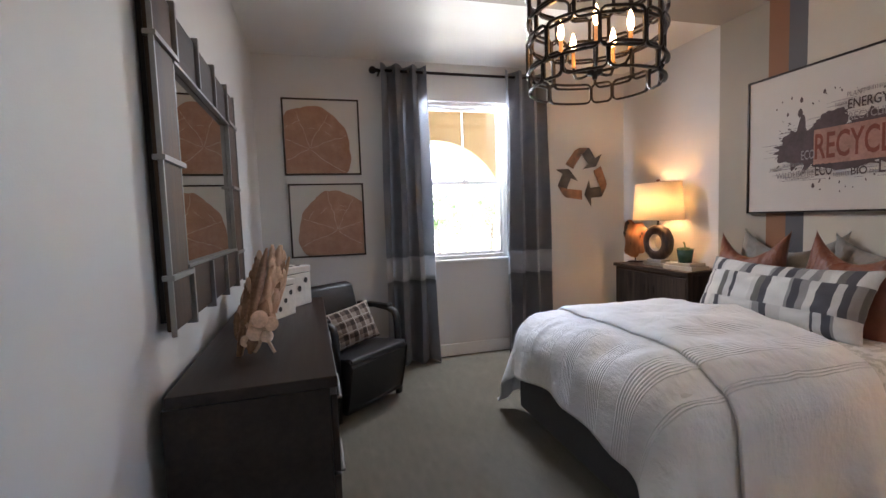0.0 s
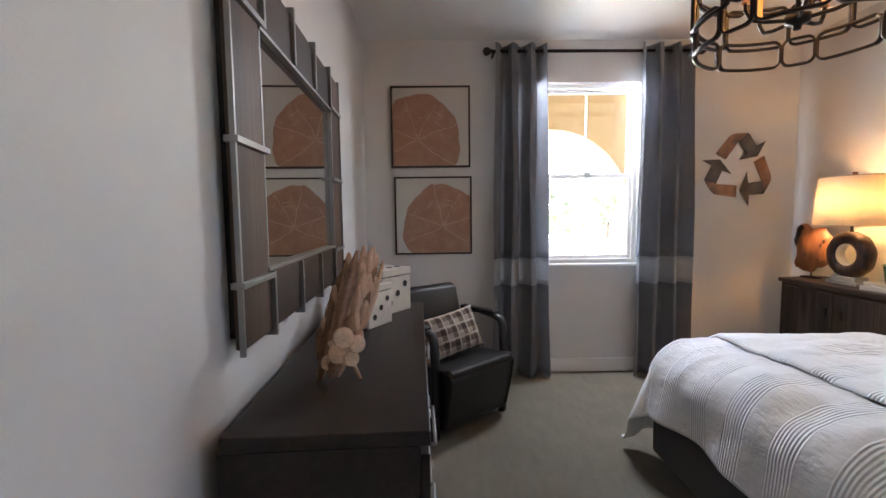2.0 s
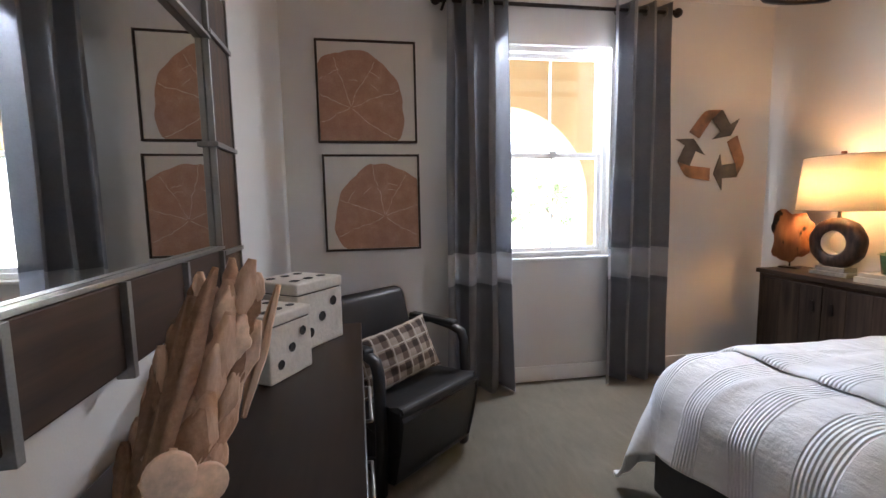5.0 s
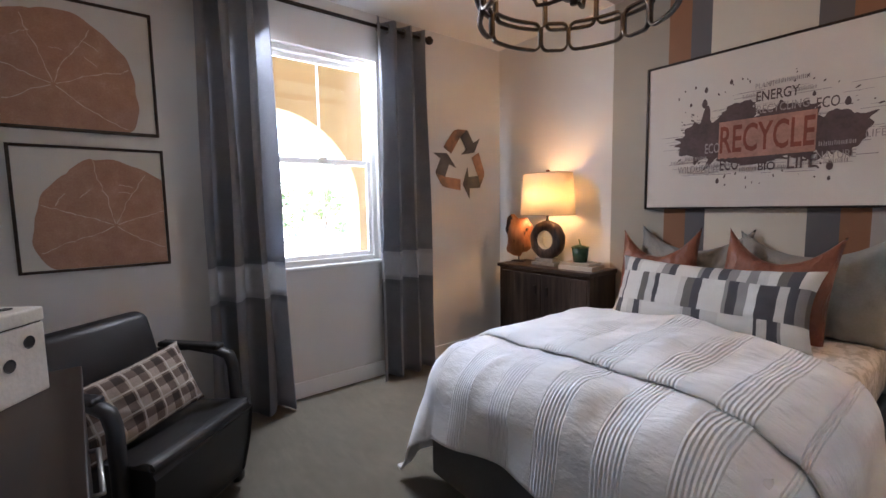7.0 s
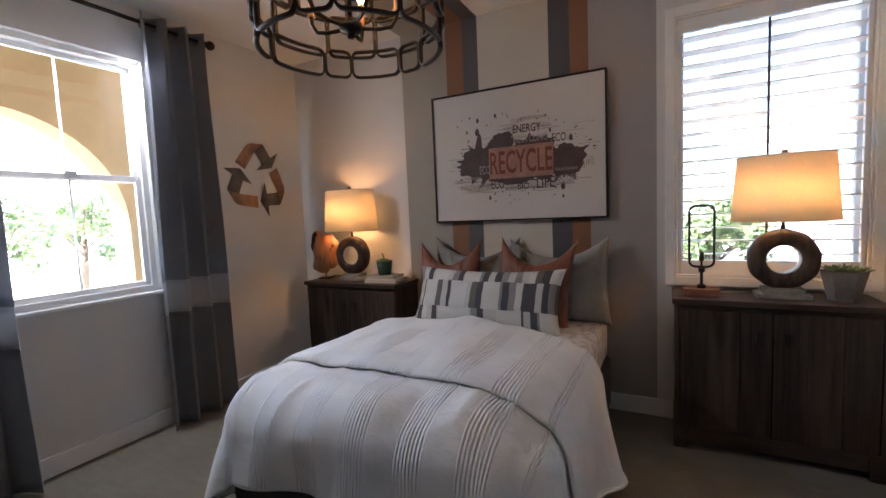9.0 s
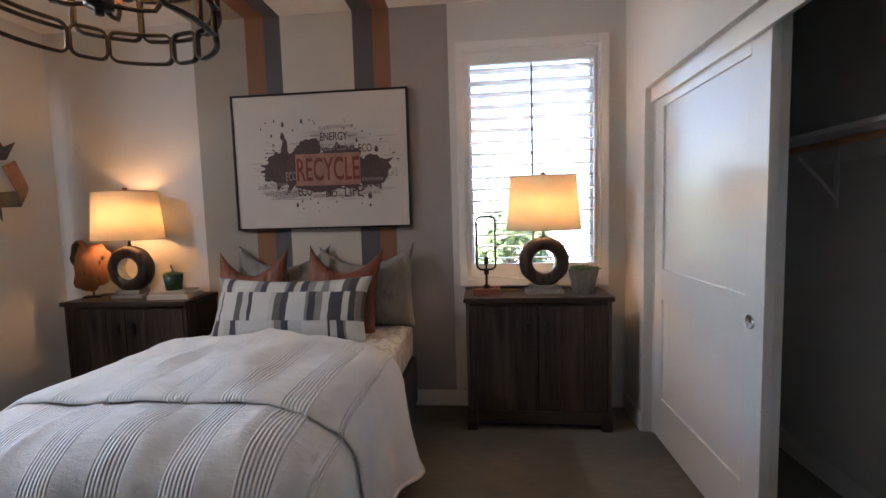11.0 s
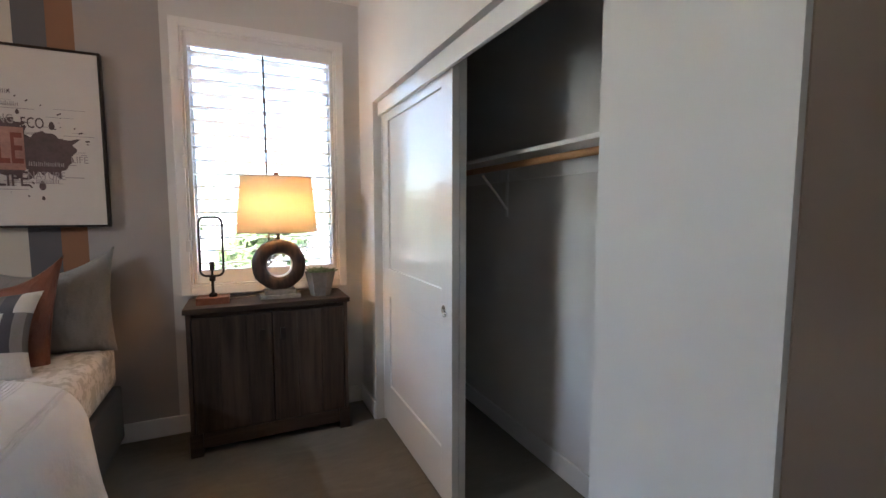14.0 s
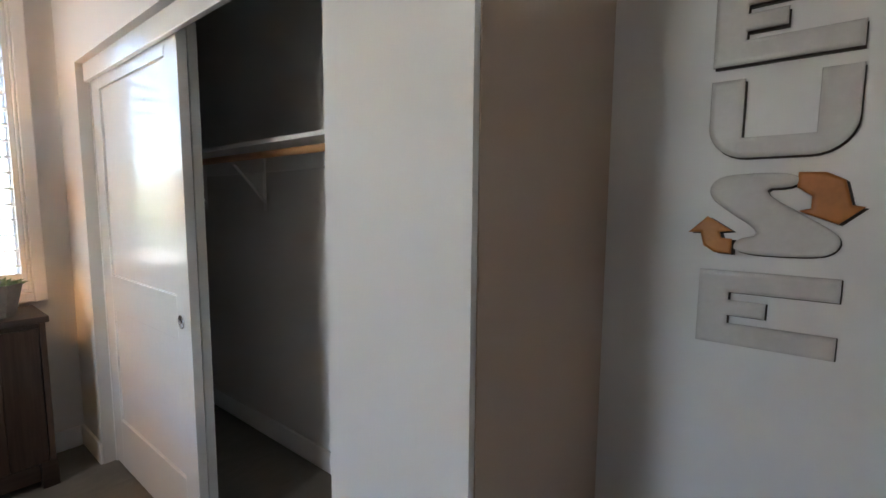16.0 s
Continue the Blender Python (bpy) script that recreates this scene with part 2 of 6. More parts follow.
def dark_turned():
    m, nt, b = base("dark_turned_wood", 0.45)
    v = coords(nt, (1, 1, 0.3))
    g = noise_tex(nt, v, 40.0, 5.0)
    nt.links.new(ramp(nt, g, [(0.35, (0.020, 0.013, 0.010)), (0.7, (0.085, 0.05, 0.034))]), b.inputs["Base Color"])
    bump(nt, b, g, 0.5, 0.004)
    return m


M_DONUT = dark_turned()


def patina(name, stops):
    """Mottled sheet metal, tarnished unevenly."""
    m, nt, b = base(name, 0.45, 0.55)
    n1 = noise_tex(nt, coords(nt), 6.0, 3.0)
    nt.links.new(ramp(nt, n1, stops), b.inputs["Base Color"])
    bump(nt, b, noise_tex(nt, coords(nt), 80.0), 0.2, 0.002)
    return m


M_STEELPATINA = patina("steel_patina", [(0.35, (0.085, 0.078, 0.075)), (0.55, (0.14, 0.128, 0.12)), (0.7, (0.21, 0.17, 0.145))])
M_PATINA = patina("copper_patina", [(0.35, (0.17, 0.12, 0.095)), (0.5, (0.34, 0.185, 0.115)), (0.68, (0.46, 0.25, 0.15))])


def slab_mat():
    m, nt, b = base("live_edge_slab", 0.35)
    v = coords(nt, (1, 1, 0.25))
    g = noise_tex(nt, v, 16.0, 4.0)
    k = noise_tex(nt, coords(nt, (1, 1, 0.5)), 9.0, 3.0)
    c = ramp(nt, g, [(0.3, (0.30, 0.10, 0.035)), (0.7, (0.58, 0.26, 0.11))])
    c = mixc(nt, ramp(nt, k, [(0.56, (0, 0, 0)), (0.60, (1, 1, 1))]), c, (0.02, 0.012, 0.008))
    nt.links.new(c, b.inputs["Base Color"])
    return m


M_SLAB = slab_mat()


def stump_mat():
    """Terracotta print of a sawn trunk: fine rings and mottling."""
    m, nt, b = base("terracotta_trunk_print", 0.8)
    v = coords(nt)
    n1, n2 = noise_tex(nt, v, 14.0, 4.0), noise_tex(nt, v, 120.0, 2.0)
    f = maths(nt, 'ADD', maths(nt, 'MULTIPLY', n1, 0.6), maths(nt, 'MULTIPLY', n2, 0.4))
    nt.links.new(ramp(nt, f, [(0.35, (0.36, 0.195, 0.13)), (0.55, (0.42, 0.245, 0.17)), (0.72, (0.50, 0.33, 0.245))]), b.inputs["Base Color"])
    return m


M_STUMP = stump_mat()
M_CRACK = plain("pale_crack_print", (0.62, 0.49, 0.40), 0.8, vary=0.15, coarse=20)


def uv_node(nt):
    tc = nt.nodes.new("ShaderNodeTexCoord")
    sp = nt.nodes.new("ShaderNodeSeparateXYZ")
    nt.links.new(tc.outputs["UV"], sp.inputs[0])
    return sp.outputs[0], sp.outputs[1]


def comforter_mat():
    """White cotton with groups of raised pintucks along the bed."""
    m, nt, b = base("white_ribbed_cotton", 0.85)
    u, v = uv_node(nt)
    band = maths(nt, 'GREATER_THAN', maths(nt, 'FRACT', maths(nt, 'DIVIDE', maths(nt, 'ADD', u, 3.03), 0.215)), 0.52)
    tuck = maths(nt, 'ABSOLUTE', maths(nt, 'SINE', maths(nt, 'MULTIPLY', u, math.pi / 0.0132)))
    tuck = maths(nt, 'MULTIPLY', maths(nt, 'POWER', tuck, 2.0), maths(nt, 'MULTIPLY', band, maths(nt, 'LESS_THAN', maths(nt, 'ABSOLUTE', u), 0.70)))
    vec = coords(nt)
    n1, n2, n3 = noise_tex(nt, vec, 5.0, 3.0), noise_tex(nt, vec, 260.0, 2.0), noise_tex(nt, vec, 26.0, 4.0)
    # short puckers running slantwise off the tucks
    tilt = nt.nodes.new("ShaderNodeMapping")
    tilt.inputs["Rotation"].default_value = (0, 0, radians(35))
    tilt.inputs["Scale"].default_value = (1.0, 0.28, 0.6)
    nt.links.new(vec, tilt.inputs["Vector"])
    n4 = noise_tex(nt, tilt.outputs[0], 34.0, 3.0)
    n5 = noise_tex(nt, vec, 9.0, 2.0)
    soft = maths(nt, 'ADD', maths(nt, 'MULTIPLY', n5, 0.9), 0.2)
    h = maths(nt, 'ADD', maths(nt, 'MULTIPLY', maths(nt, 'MULTIPLY', tuck, soft), 1.7), maths(nt, 'MULTIPLY', n3, 0.6))
    h = maths(nt, 'ADD', h, maths(nt, 'MULTIPLY', n4, 1.2))
    h = maths(nt, 'ADD', h, maths(nt, 'MULTIPLY', n2, 0.15))
    nt.links.new(ramp(nt, n1, [(0.3, (0.80, 0.80, 0.80)), (0.7, (0.88, 0.875, 0.87))]), b.inputs["Base Color"])
    b.inputs["Specular IOR Level"].default_value = 0.15
    b.inputs["Sheen Weight"].default_value = 0.2
    bump(nt, b, h, 0.6, 0.0075)
    return m


M_COMFORT = comforter_mat()


def stripe_pillow_mat():
    """Three rows of grey, charcoal and white upright stripes."""
    m, nt, b = base("patchwork_stripe_cotton", 0.85)
    u, v = uv_node(nt)
    row = maths(nt, 'ADD', maths(nt, 'GREATER_THAN', v, 0.30), maths(nt, 'GREATER_THAN', v, 0.74))
    k = maths(nt, 'FLOOR', maths(nt, 'ADD', maths(nt, 'MULTIPLY', u, 24.0), maths(nt, 'MULTIPLY', row, 7.4)))
    w = nt.nodes.new("ShaderNodeTexWhiteNoise")
    w.noise_dimensions = '1D'
    nt.links.new(maths(nt, 'ADD', k, maths(nt, 'MULTIPLY', row, 37.0)), w.inputs["W"])
    wide = nt.nodes.new("ShaderNodeTexWhiteNoise")
    wide.noise_dimensions = '1D'
    k2 = maths(nt, 'FLOOR', maths(nt, 'ADD', maths(nt, 'MULTIPLY', u, 9.0), maths(nt, 'MULTIPLY', row, 3.3)))
    nt.links.new(maths(nt, 'ADD', k2, maths(nt, 'MULTIPLY', row, 11.0)), wide.inputs["W"])
    pick = maths(nt, 'GREATER_THAN', wide.outputs["Value"], 0.6)
    val = maths(nt, 'ADD', maths(nt, 'MULTIPLY', w.outputs["Value"], maths(nt, 'SUBTRACT', 1.0, pick)), maths(nt, 'MULTIPLY', pick, 0.95))
    col = ramp(nt, val, [(0.0, (0.085, 0.085, 0.10)), (0.20, (0.30, 0.295, 0.30)), (0.38, (0.16, 0.15, 0.145)), (0.46, (0.62, 0.61, 0.60)), (0.85, (0.72, 0.715, 0.70))], 'CONSTANT')
    n2 = noise_tex(nt, coords(nt), 320.0, 2.0)
    nt.links.new(mixc(nt, 0.25, col, ramp(nt, n2, [(0.3, (0.2, 0.2, 0.2)), (0.7, (1, 1, 1))]), 'MULTIPLY'), b.inputs["Base Color"])
    bump(nt, b, n2, 0.3, 0.002)
    return m


M_STRIPEPILLOW = stripe_pillow_mat()


def plaid_mat():
    """Brown and cream tartan with thin pale lines."""
    m, nt, b = base("brown_plaid_wool", 0.9)
    u, v = uv_node(nt)

    def bars(c, period, width, off):
        return maths(nt, 'LESS_THAN', maths(nt, 'FRACT', maths(nt, 'ADD', maths(nt, 'DIVIDE', c, period), off)), width)
    a = maths(nt, 'ADD', bars(u, 0.17, 0.40, 0.1), bars(v, 0.30, 0.40, 0.3))
    col = ramp(nt, maths(nt, 'DIVIDE', a, 2.0), [(0.0, (0.40, 0.335, 0.28)), (0.4, (0.165, 0.12, 0.095)), (0.9, (0.055, 0.038, 0.03))], 'CONSTANT')
    thin = maths(nt, 'MAXIMUM', bars(u, 0.17, 0.08, 0.62), bars(v, 0.30, 0.08, 0.8))
    col = mixc(nt, thin, col, (0.56, 0.50, 0.44))
    n2 = noise_tex(nt, coords(nt), 300.0, 2.0)
    nt.links.new(mixc(nt, 0.35, col, ramp(nt, n2, [(0.3, (0.3, 0.3, 0.3)), (0.7, (1, 1, 1))]), 'MULTIPLY'), b.inputs["Base Color"])
    bump(nt, b, n2, 0.5, 0.003)
    return m


M_PLAID = plaid_mat()


def sheet_mat():
    m, nt, b = base("damask_sheet_cotton", 0.8)
    v = coords(nt)
    n = noise_tex(nt, v, 22.0, 3.0, 0.7)
    nt.links.new(ramp(nt, n, [(0.44, (0.50, 0.49, 0.46)), (0.52, (0.72, 0.71, 0.69))]), b.inputs["Base Color"])
    bump(nt, b, noise_tex(nt, v, 9.0), 0.3, 0.01)
    return m


M_SHEET = sheet_mat()


def glass_mat(name="window_glass", tint=(0.95, 0.97, 0.96, 1)):
    m = bpy.data.materials.new(name)
    m.use_nodes = True
    nt = m.node_tree
    nt.nodes.clear()
    out = nt.nodes.new("ShaderNodeOutputMaterial")
    tr = nt.nodes.new("ShaderNodeBsdfTransparent")
    tr.inputs[0].default_value = tint
    gl = nt.nodes.new("ShaderNodeBsdfGlossy")
    gl.inputs["Roughness"].default_value = 0.02
    fr = nt.nodes.new("ShaderNodeFresnel")
    fr.inputs[0].default_value = 1.4
    mx = nt.nodes.new("ShaderNodeMixShader")
    nt.links.new(fr.outputs[0], mx.inputs[0])
    nt.links.new(tr.outputs[0], mx.inputs[1])
    nt.links.new(gl.outputs[0], mx.inputs[2])
    nt.links.new(mx.outputs[0], out.inputs[0])
    return m


M_GLASS = glass_mat()
# grey tint added to cut the daylight coming through the louvres
M_DIMMED = glass_mat("dimmed_glass", (0.52, 0.53, 0.54, 1))


def mirror_mat():
    m, nt, b = base("mirror_silver", 0.015, 1.0)
    n = noise_tex(nt, coords(nt), 30.0)
    nt.links.new(ramp(nt, n, [(0.3, (0.80, 0.82, 0.81)), (0.7, (0.84, 0.86, 0.85))]), b.inputs["Base Color"])
    return m


M_MIRROR = mirror_mat()


def shade_mat():
    m = bpy.data.materials.new("linen_lampshade")
    m.use_nodes = True
    nt = m.node_tree
    nt.nodes.clear()
    out = nt.nodes.new("ShaderNodeOutputMaterial")
    df = nt.nodes.new("ShaderNodeBsdfDiffuse")
    tr = nt.nodes.new("ShaderNodeBsdfTranslucent")
    n = noise_tex(nt, coords(nt), 260.0, 2.0)
    c = ramp(nt, n, [(0.3, (0.74, 0.66, 0.52)), (0.7, (0.86, 0.79, 0.65))])
    nt.links.new(c, df.inputs[0])
    nt.links.new(c, tr.inputs[0])
    mx = nt.nodes.new("ShaderNodeMixShader")
    mx.inputs[0].default_value = 0.5
    nt.links.new(df.outputs[0], mx.inputs[1])
    nt.links.new(tr.outputs[0], mx.inputs[2])
    nt.links.new(mx.outputs[0], out.inputs[0])
    return m


M_SHADE = shade_mat()


def glow_mat(name, c, strength):
    m, nt, b = base(name, 0.3)
    b.inputs["Emission Color"].default_value = (*c, 1)
    b.inputs["Emission Strength"].default_value = strength
    b.inputs["Base Color"].default_value = (*c, 1)
    return m


M_BULB = glow_mat("warm_bulb_glow", (1.0, 0.52, 0.19), 7.5)
M_CANDLE = glow_mat("candle_bulb_glow", (1.0, 0.50, 0.15), 2.2)


def leaf_mat(name, a, c):
    m, nt, b = base(name, 0.6)
    g = nt.nodes.new("ShaderNodeNewGeometry")
    nt.links.new(ramp(nt, g.outputs["Random Per Island"], [(0.0, a), (1.0, c)]), b.inputs["Base Color"])
    b.inputs["Subsurface Weight"].default_value = 0.0
    return m


M_LEAF = leaf_mat("garden_leaf", (0.07, 0.12, 0.04), (0.24, 0.30, 0.12))
M_BARK = plain("bark", (0.12, 0.085, 0.06), 0.9, vary=0.3, coarse=12, bump_s=0.8, bump_d=0.02)
M_GROUND = plain("garden_ground", (0.42, 0.40, 0.34), 0.95, vary=0.2, coarse=0.6, fine=20)

# ---- mesh helpers ----


def box(bm, a, b, bev=0.0, seg=2):
    """A box between two corners, its edges rounded by bev."""
    m = Matrix.Translation([(p + q) / 2 for p, q in zip(a, b)]) @ Matrix.Diagonal([abs(q - p) for p, q in zip(a, b)] + [1])
    r = bmesh.ops.create_cube(bm, size=1, matrix=m)
    if bev:
        es = {e for v in r["verts"] for e in v.link_edges}
        bmesh.ops.bevel(bm, geom=list(es), offset=bev, segments=seg, affect='EDGES', profile=0.5)
    return bm


def boxed(a, b, bev=0.0, seg=2):
    return box(bmesh.new(), a, b, bev, seg)


def tube(bm, pts, r, sides=8, closed=False, flat=1.0):
    """A round or flattened bar through the points."""
    rings = []
    n = len(pts)
    pts = [Vector(p) for p in pts]
    up = Vector((0, 0, 1))
    for i, p in enumerate(pts):
        a = pts[(i - 1) % n] if closed or i else p
        c = pts[(i + 1) % n] if closed or i < n - 1 else p
        d = (c - a).normalized()
        side = d.cross(up)
        if side.length < 0.05:
            side = d.cross(Vector((0, 1, 0)))
        side.normalize()
        if i and side.dot(last) < 0:
            side = -side
        last = side
        top = side.cross(d).normalized()
        rings.append([bm.verts.new(p + side * (r * math.cos(2 * math.pi * k / sides)) + top * (r * flat * math.sin(2 * math.pi * k / sides))) for k in range(sides)])
    for i in range(n if closed else n - 1):
        A, B = rings[i], rings[(i + 1) % n]
        for k in range(sides):
            bm.faces.new((A[k], A[(k + 1) % sides], B[(k + 1) % sides], B[k]))
    if not closed:
        bm.faces.new(rings[0][::-1])
        bm.faces.new(rings[-1])
    return bm


def lathe(bm, profile, sides=32, cap=True):
    """A turned shape from (radius, height) pairs."""
    rings = [[bm.verts.new((r * math.cos(2 * math.pi * k / sides), r * math.sin(2 * math.pi * k / sides), z)) for k in range(sides)] for r, z in profile]
    for A, B in zip(rings, rings[1:]):
        for k in range(sides):
            bm.faces.new((A[k], A[(k + 1) % sides], B[(k + 1) % sides], B[k]))
    if cap:
        bm.faces.new(rings[0][::-1])
        bm.faces.new(rings[-1])
    return bm


def prism(bm, outline, depth, m=None):
    """An outline in the local x-z plane, drawn out by depth along y."""
    m = m or Matrix()
    f = [bm.verts.new(m @ Vector((x, 0, z))) for x, z in outline]
    k = [bm.verts.new(m @ Vector((x, depth, z))) for x, z in outline]
    n = len(outline)
    bm.faces.new(f)
    bm.faces.new(k[::-1])
    for i in range(n):
        bm.faces.new((f[i], k[i], k[(i + 1) % n], f[(i + 1) % n]))
    bmesh.ops.recalc_face_normals(bm, faces=bm.faces)
    return bm


def rounded(w, h, r, n=5):
    """Outline of a rounded rectangle about the origin."""
    pts = []
    for cx, cz, a0 in ((w / 2 - r, h / 2 - r, 0), (-w / 2 + r, h / 2 - r, 90), (-w / 2 + r, -h / 2 + r, 180), (w / 2 - r, -h / 2 + r, 270)):
        for i in range(n + 1):
            a = radians(a0 + 90 * i / n)
            pts.append((cx + r * math.cos(a), cz + r * math.sin(a)))
    return pts


def finish(ob, bm, material, smooth):
    me = ob.data
    bm.normal_update()
    bm.to_mesh(me)
    bm.free()
    if material:
        me.materials.append(material)
    if smooth:
        for p in me.polygons:
            p.use_smooth = True
    return ob


def part(name, bm, material, parent, label="", smooth=False):
    ob = new(name, bpy.data.meshes.new(name))
    finish(ob, bm, material, smooth)
    ob.parent = parent
    if label:
        ob["label"] = label
    return ob


def thing(name, label, category, at=(0, 0, 0), turn=0, group="", kind=""):
    ob = new(name)
    ob.empty_display_size = 0.1
    ob.matrix_world = pose(*at, 0, 0, turn)
    return tagged(ob, label, category, group, kind)


def single(name, bm, material, label, category, kind="", smooth=False, group=""):
    ob = new(name, bpy.data.meshes.new(name))
    finish(ob, bm, material, smooth)
    return tagged(ob, label, category, group, kind)


def lettering(bm, body, size, m, depth=0.001, fat=0.0, width=None):
    """Raised lettering in the built-in font, in the local x-y plane of m, from its lower left."""
    cu = bpy.data.curves.new("lettering", 'FONT')
    cu.body, cu.size, cu.extrude, cu.offset = body, size, depth, fat
    cu.resolution_u = 3
    ob = new("lettering", cu)
    bpy.context.view_layer.update()
    me = bpy.data.meshes.new_from_object(ob.evaluated_get(bpy.context.evaluated_depsgraph_get()))
    if width:
        xs = [v.co.x for v in me.vertices]
        k = width / (max(xs) - min(xs))
        x0 = min(xs)
        for v in me.vertices:
            v.co.x = (v.co.x - x0) * k
    me.transform(m)
    bm.from_mesh(me)
    bpy.data.objects.remove(ob)
    bpy.data.curves.remove(cu)
    bpy.data.meshes.remove(me)
    return bm


def plate(bm, outline, depth, bevel, lift=0.0):
    """A flat shape from an outline in the x-z plane, its back at y = -lift, with softly rounded edges."""
    cu = bpy.data.curves.new("plate", 'CURVE')
    cu.dimensions, cu.fill_mode = '2D', 'BOTH'
    sp = cu.splines.new('POLY')
    sp.points.add(len(outline) - 1)
    for q, (x, z) in zip(sp.points, outline):
        q.co = (x, z, 0, 1)
    sp.use_cyclic_u = True
    cu.extrude, cu.bevel_depth, cu.bevel_resolution, cu.offset = depth / 2 - bevel, bevel, 3, -bevel
    ob = new("plate", cu)
    bpy.context.view_layer.update()
    me = bpy.data.meshes.new_from_object(ob.evaluated_get(bpy.context.evaluated_depsgraph_get()))
    me.transform(Matrix.Translation((0, -lift - depth / 2, 0)) @ Matrix.Rotation(radians(90), 4, 'X'))
    bm.from_mesh(me)
    bpy.data.objects.remove(ob)
    bpy.data.curves.remove(cu)
    bpy.data.meshes.remove(me)
    return bm

# ---- the large structure ----
T = 0.15
fl = boxed((-T, YL - T, -0.12), (XE + T, YN + T, 0.0))
bmesh.ops.subdivide_edges(fl, edges=fl.edges[:], cuts=24, use_grid_fill=True)
single("floor", fl, M_CARPET, "olive-grey cut-pile carpet, worn in soft tracks", "floor", "structure")
single("ceiling", boxed((-T, YL - T, ZC), (XE + T, YN + T, ZC + 0.15)), M_CEIL, "white textured ceiling with painted stripes running on from the wall", "ceiling", "structure")
def wall_with_hole(lo, hi, hole_lo, hole_hi, axis):
    """A wall box with one rectangular opening; axis: the one along which the wall runs."""
    bm = bmesh.new()
    for a0, a1, z0, z1 in ((lo[axis], hole_lo[0], lo[2], hi[2]), (hole_hi[0], hi[axis], lo[2], hi[2]),
                           (hole_lo[0], hole_hi[0], lo[2], hole_lo[1]), (hole_lo[0], hole_hi[0], hole_hi[1], hi[2])):
        if a1 - a0 < 0.001 or z1 - z0 < 0.001:
            continue
        a, b = list(lo), list(hi)
        a[axis], b[axis], a[2], b[2] = a0, a1, z0, z1
        box(bm, a, b)
    return bm


WEST = pose(XW, YN, 0, 0, 0, WEST_TURN)
west = single("wall_west", boxed((-0.16, YL - T - YN, 0), (0, 0, ZC)), M_WALL, "pale grey painted wall behind the dresser", "wall", "structure")
west.matrix_world = WEST

WX0, WX1, WZ0, WZ1 = 1.40, 2.225, 0.925, 2.405


single("wall_north", wall_with_hole((XW - 0.16, YN, 0), (XE, YN + T, ZC), (WX0, WZ0), (WX1, WZ1), 0), M_WALL, "pale grey painted wall with the curtained window", "wall", "structure")
EY0, EY1, EZ0, EZ1 = 1.06, 1.95, 0.92, 2.42
single("wall_east", wall_with_hole((XE, YL - T, 0), (XE + T, YN + T, ZC), (EY0, EZ0), (EY1, EZ1), 1), M_STRIPE, "feature wall painted with taupe, rust, charcoal and cream stripes", "wall", "structure")
CX0, CX1, CZ = 1.298, 3.205, 2.037
single("wall_closet", wall_with_hole((XC, YS - 0.12, 0), (XE, YS, ZC), (CX0, 0.0), (CX1, CZ), 0), M_WALL, "pale grey wall around the closet opening", "wall", "structure")
end = boxed((XC, 0.43, 0), (XC + 0.12, YS - 0.12, ZC))
box(end, (XC + 0.02, YL, 0), (XC + 0.12, 0.43, ZC))
box(end, (XC - 0.003, 0.43, 0), (XC, YS - 0.018, ZC))
single("wall_closet_end", end, M_TAUPE_WARMED, "taupe end wall of the closet, warm light put into its colour, with a shallow set-back", "wall", "structure")
single("wall_south", boxed((west_x(YL), YL - T, 0), (XE, YL, ZC)), M_WALL, "painted back wall of the entry", "wall", "structure")

YB = 0.205     # back of the closet
single("wall_closet_back", boxed((XC + 0.12, YL, 0), (XE, YB, ZC)), M_WALL, "painted back wall inside the closet", "wall", "structure")

BH = 0.115


def skirting(name, a, b, normal):
    """A baseboard from a to b on the floor, with an eased top edge."""
    ax = 0 if abs(b[0] - a[0]) > abs(b[1] - a[1]) else 1
    d = [0, 0]
    d[1 - ax] = 0.014 * normal
    lo = (min(a[0], b[0]), min(a[1], b[1]), 0.0)
    hi = (max(a[0], b[0]), max(a[1], b[1]), BH)
    lo = (lo[0] + min(0, d[0]), lo[1] + min(0, d[1]), 0.0)
    hi = (hi[0] + max(0, d[0]), hi[1] + max(0, d[1]), BH)
    return single(name, boxed(lo, hi, 0.004), M_TRIM, "white painted square-edged baseboard", "baseboard", "structure")


skirting("baseboard_north", (XW + 0.015, YN), (XE - 0.015, YN), -1)
skirting("baseboard_west", (0, YL + 0.04 - YN), (0, -0.02), 1).matrix_world = WEST
skirting("baseboard_east", (XE, YS + 0.015), (XE, YN), -1)
skirting("baseboard_closet_wall", (CX1 + 0.002, YS), (XE, YS), 1)
skirting("baseboard_closet_wall", (XC, YS), (CX0 - 0.002, YS), 1)
skirting("baseboard_closet_back", (XC + 0.12, YB), (XE, YB), 1)
skirting("baseboard_entry", (XC, YL + 0.015), (XC, YS), -1)
skirting("baseboard_entry_back", (west_x(YL) + 0.02, YL), (XC - 0.015, YL), 1)

# ---- window in the north wall ----


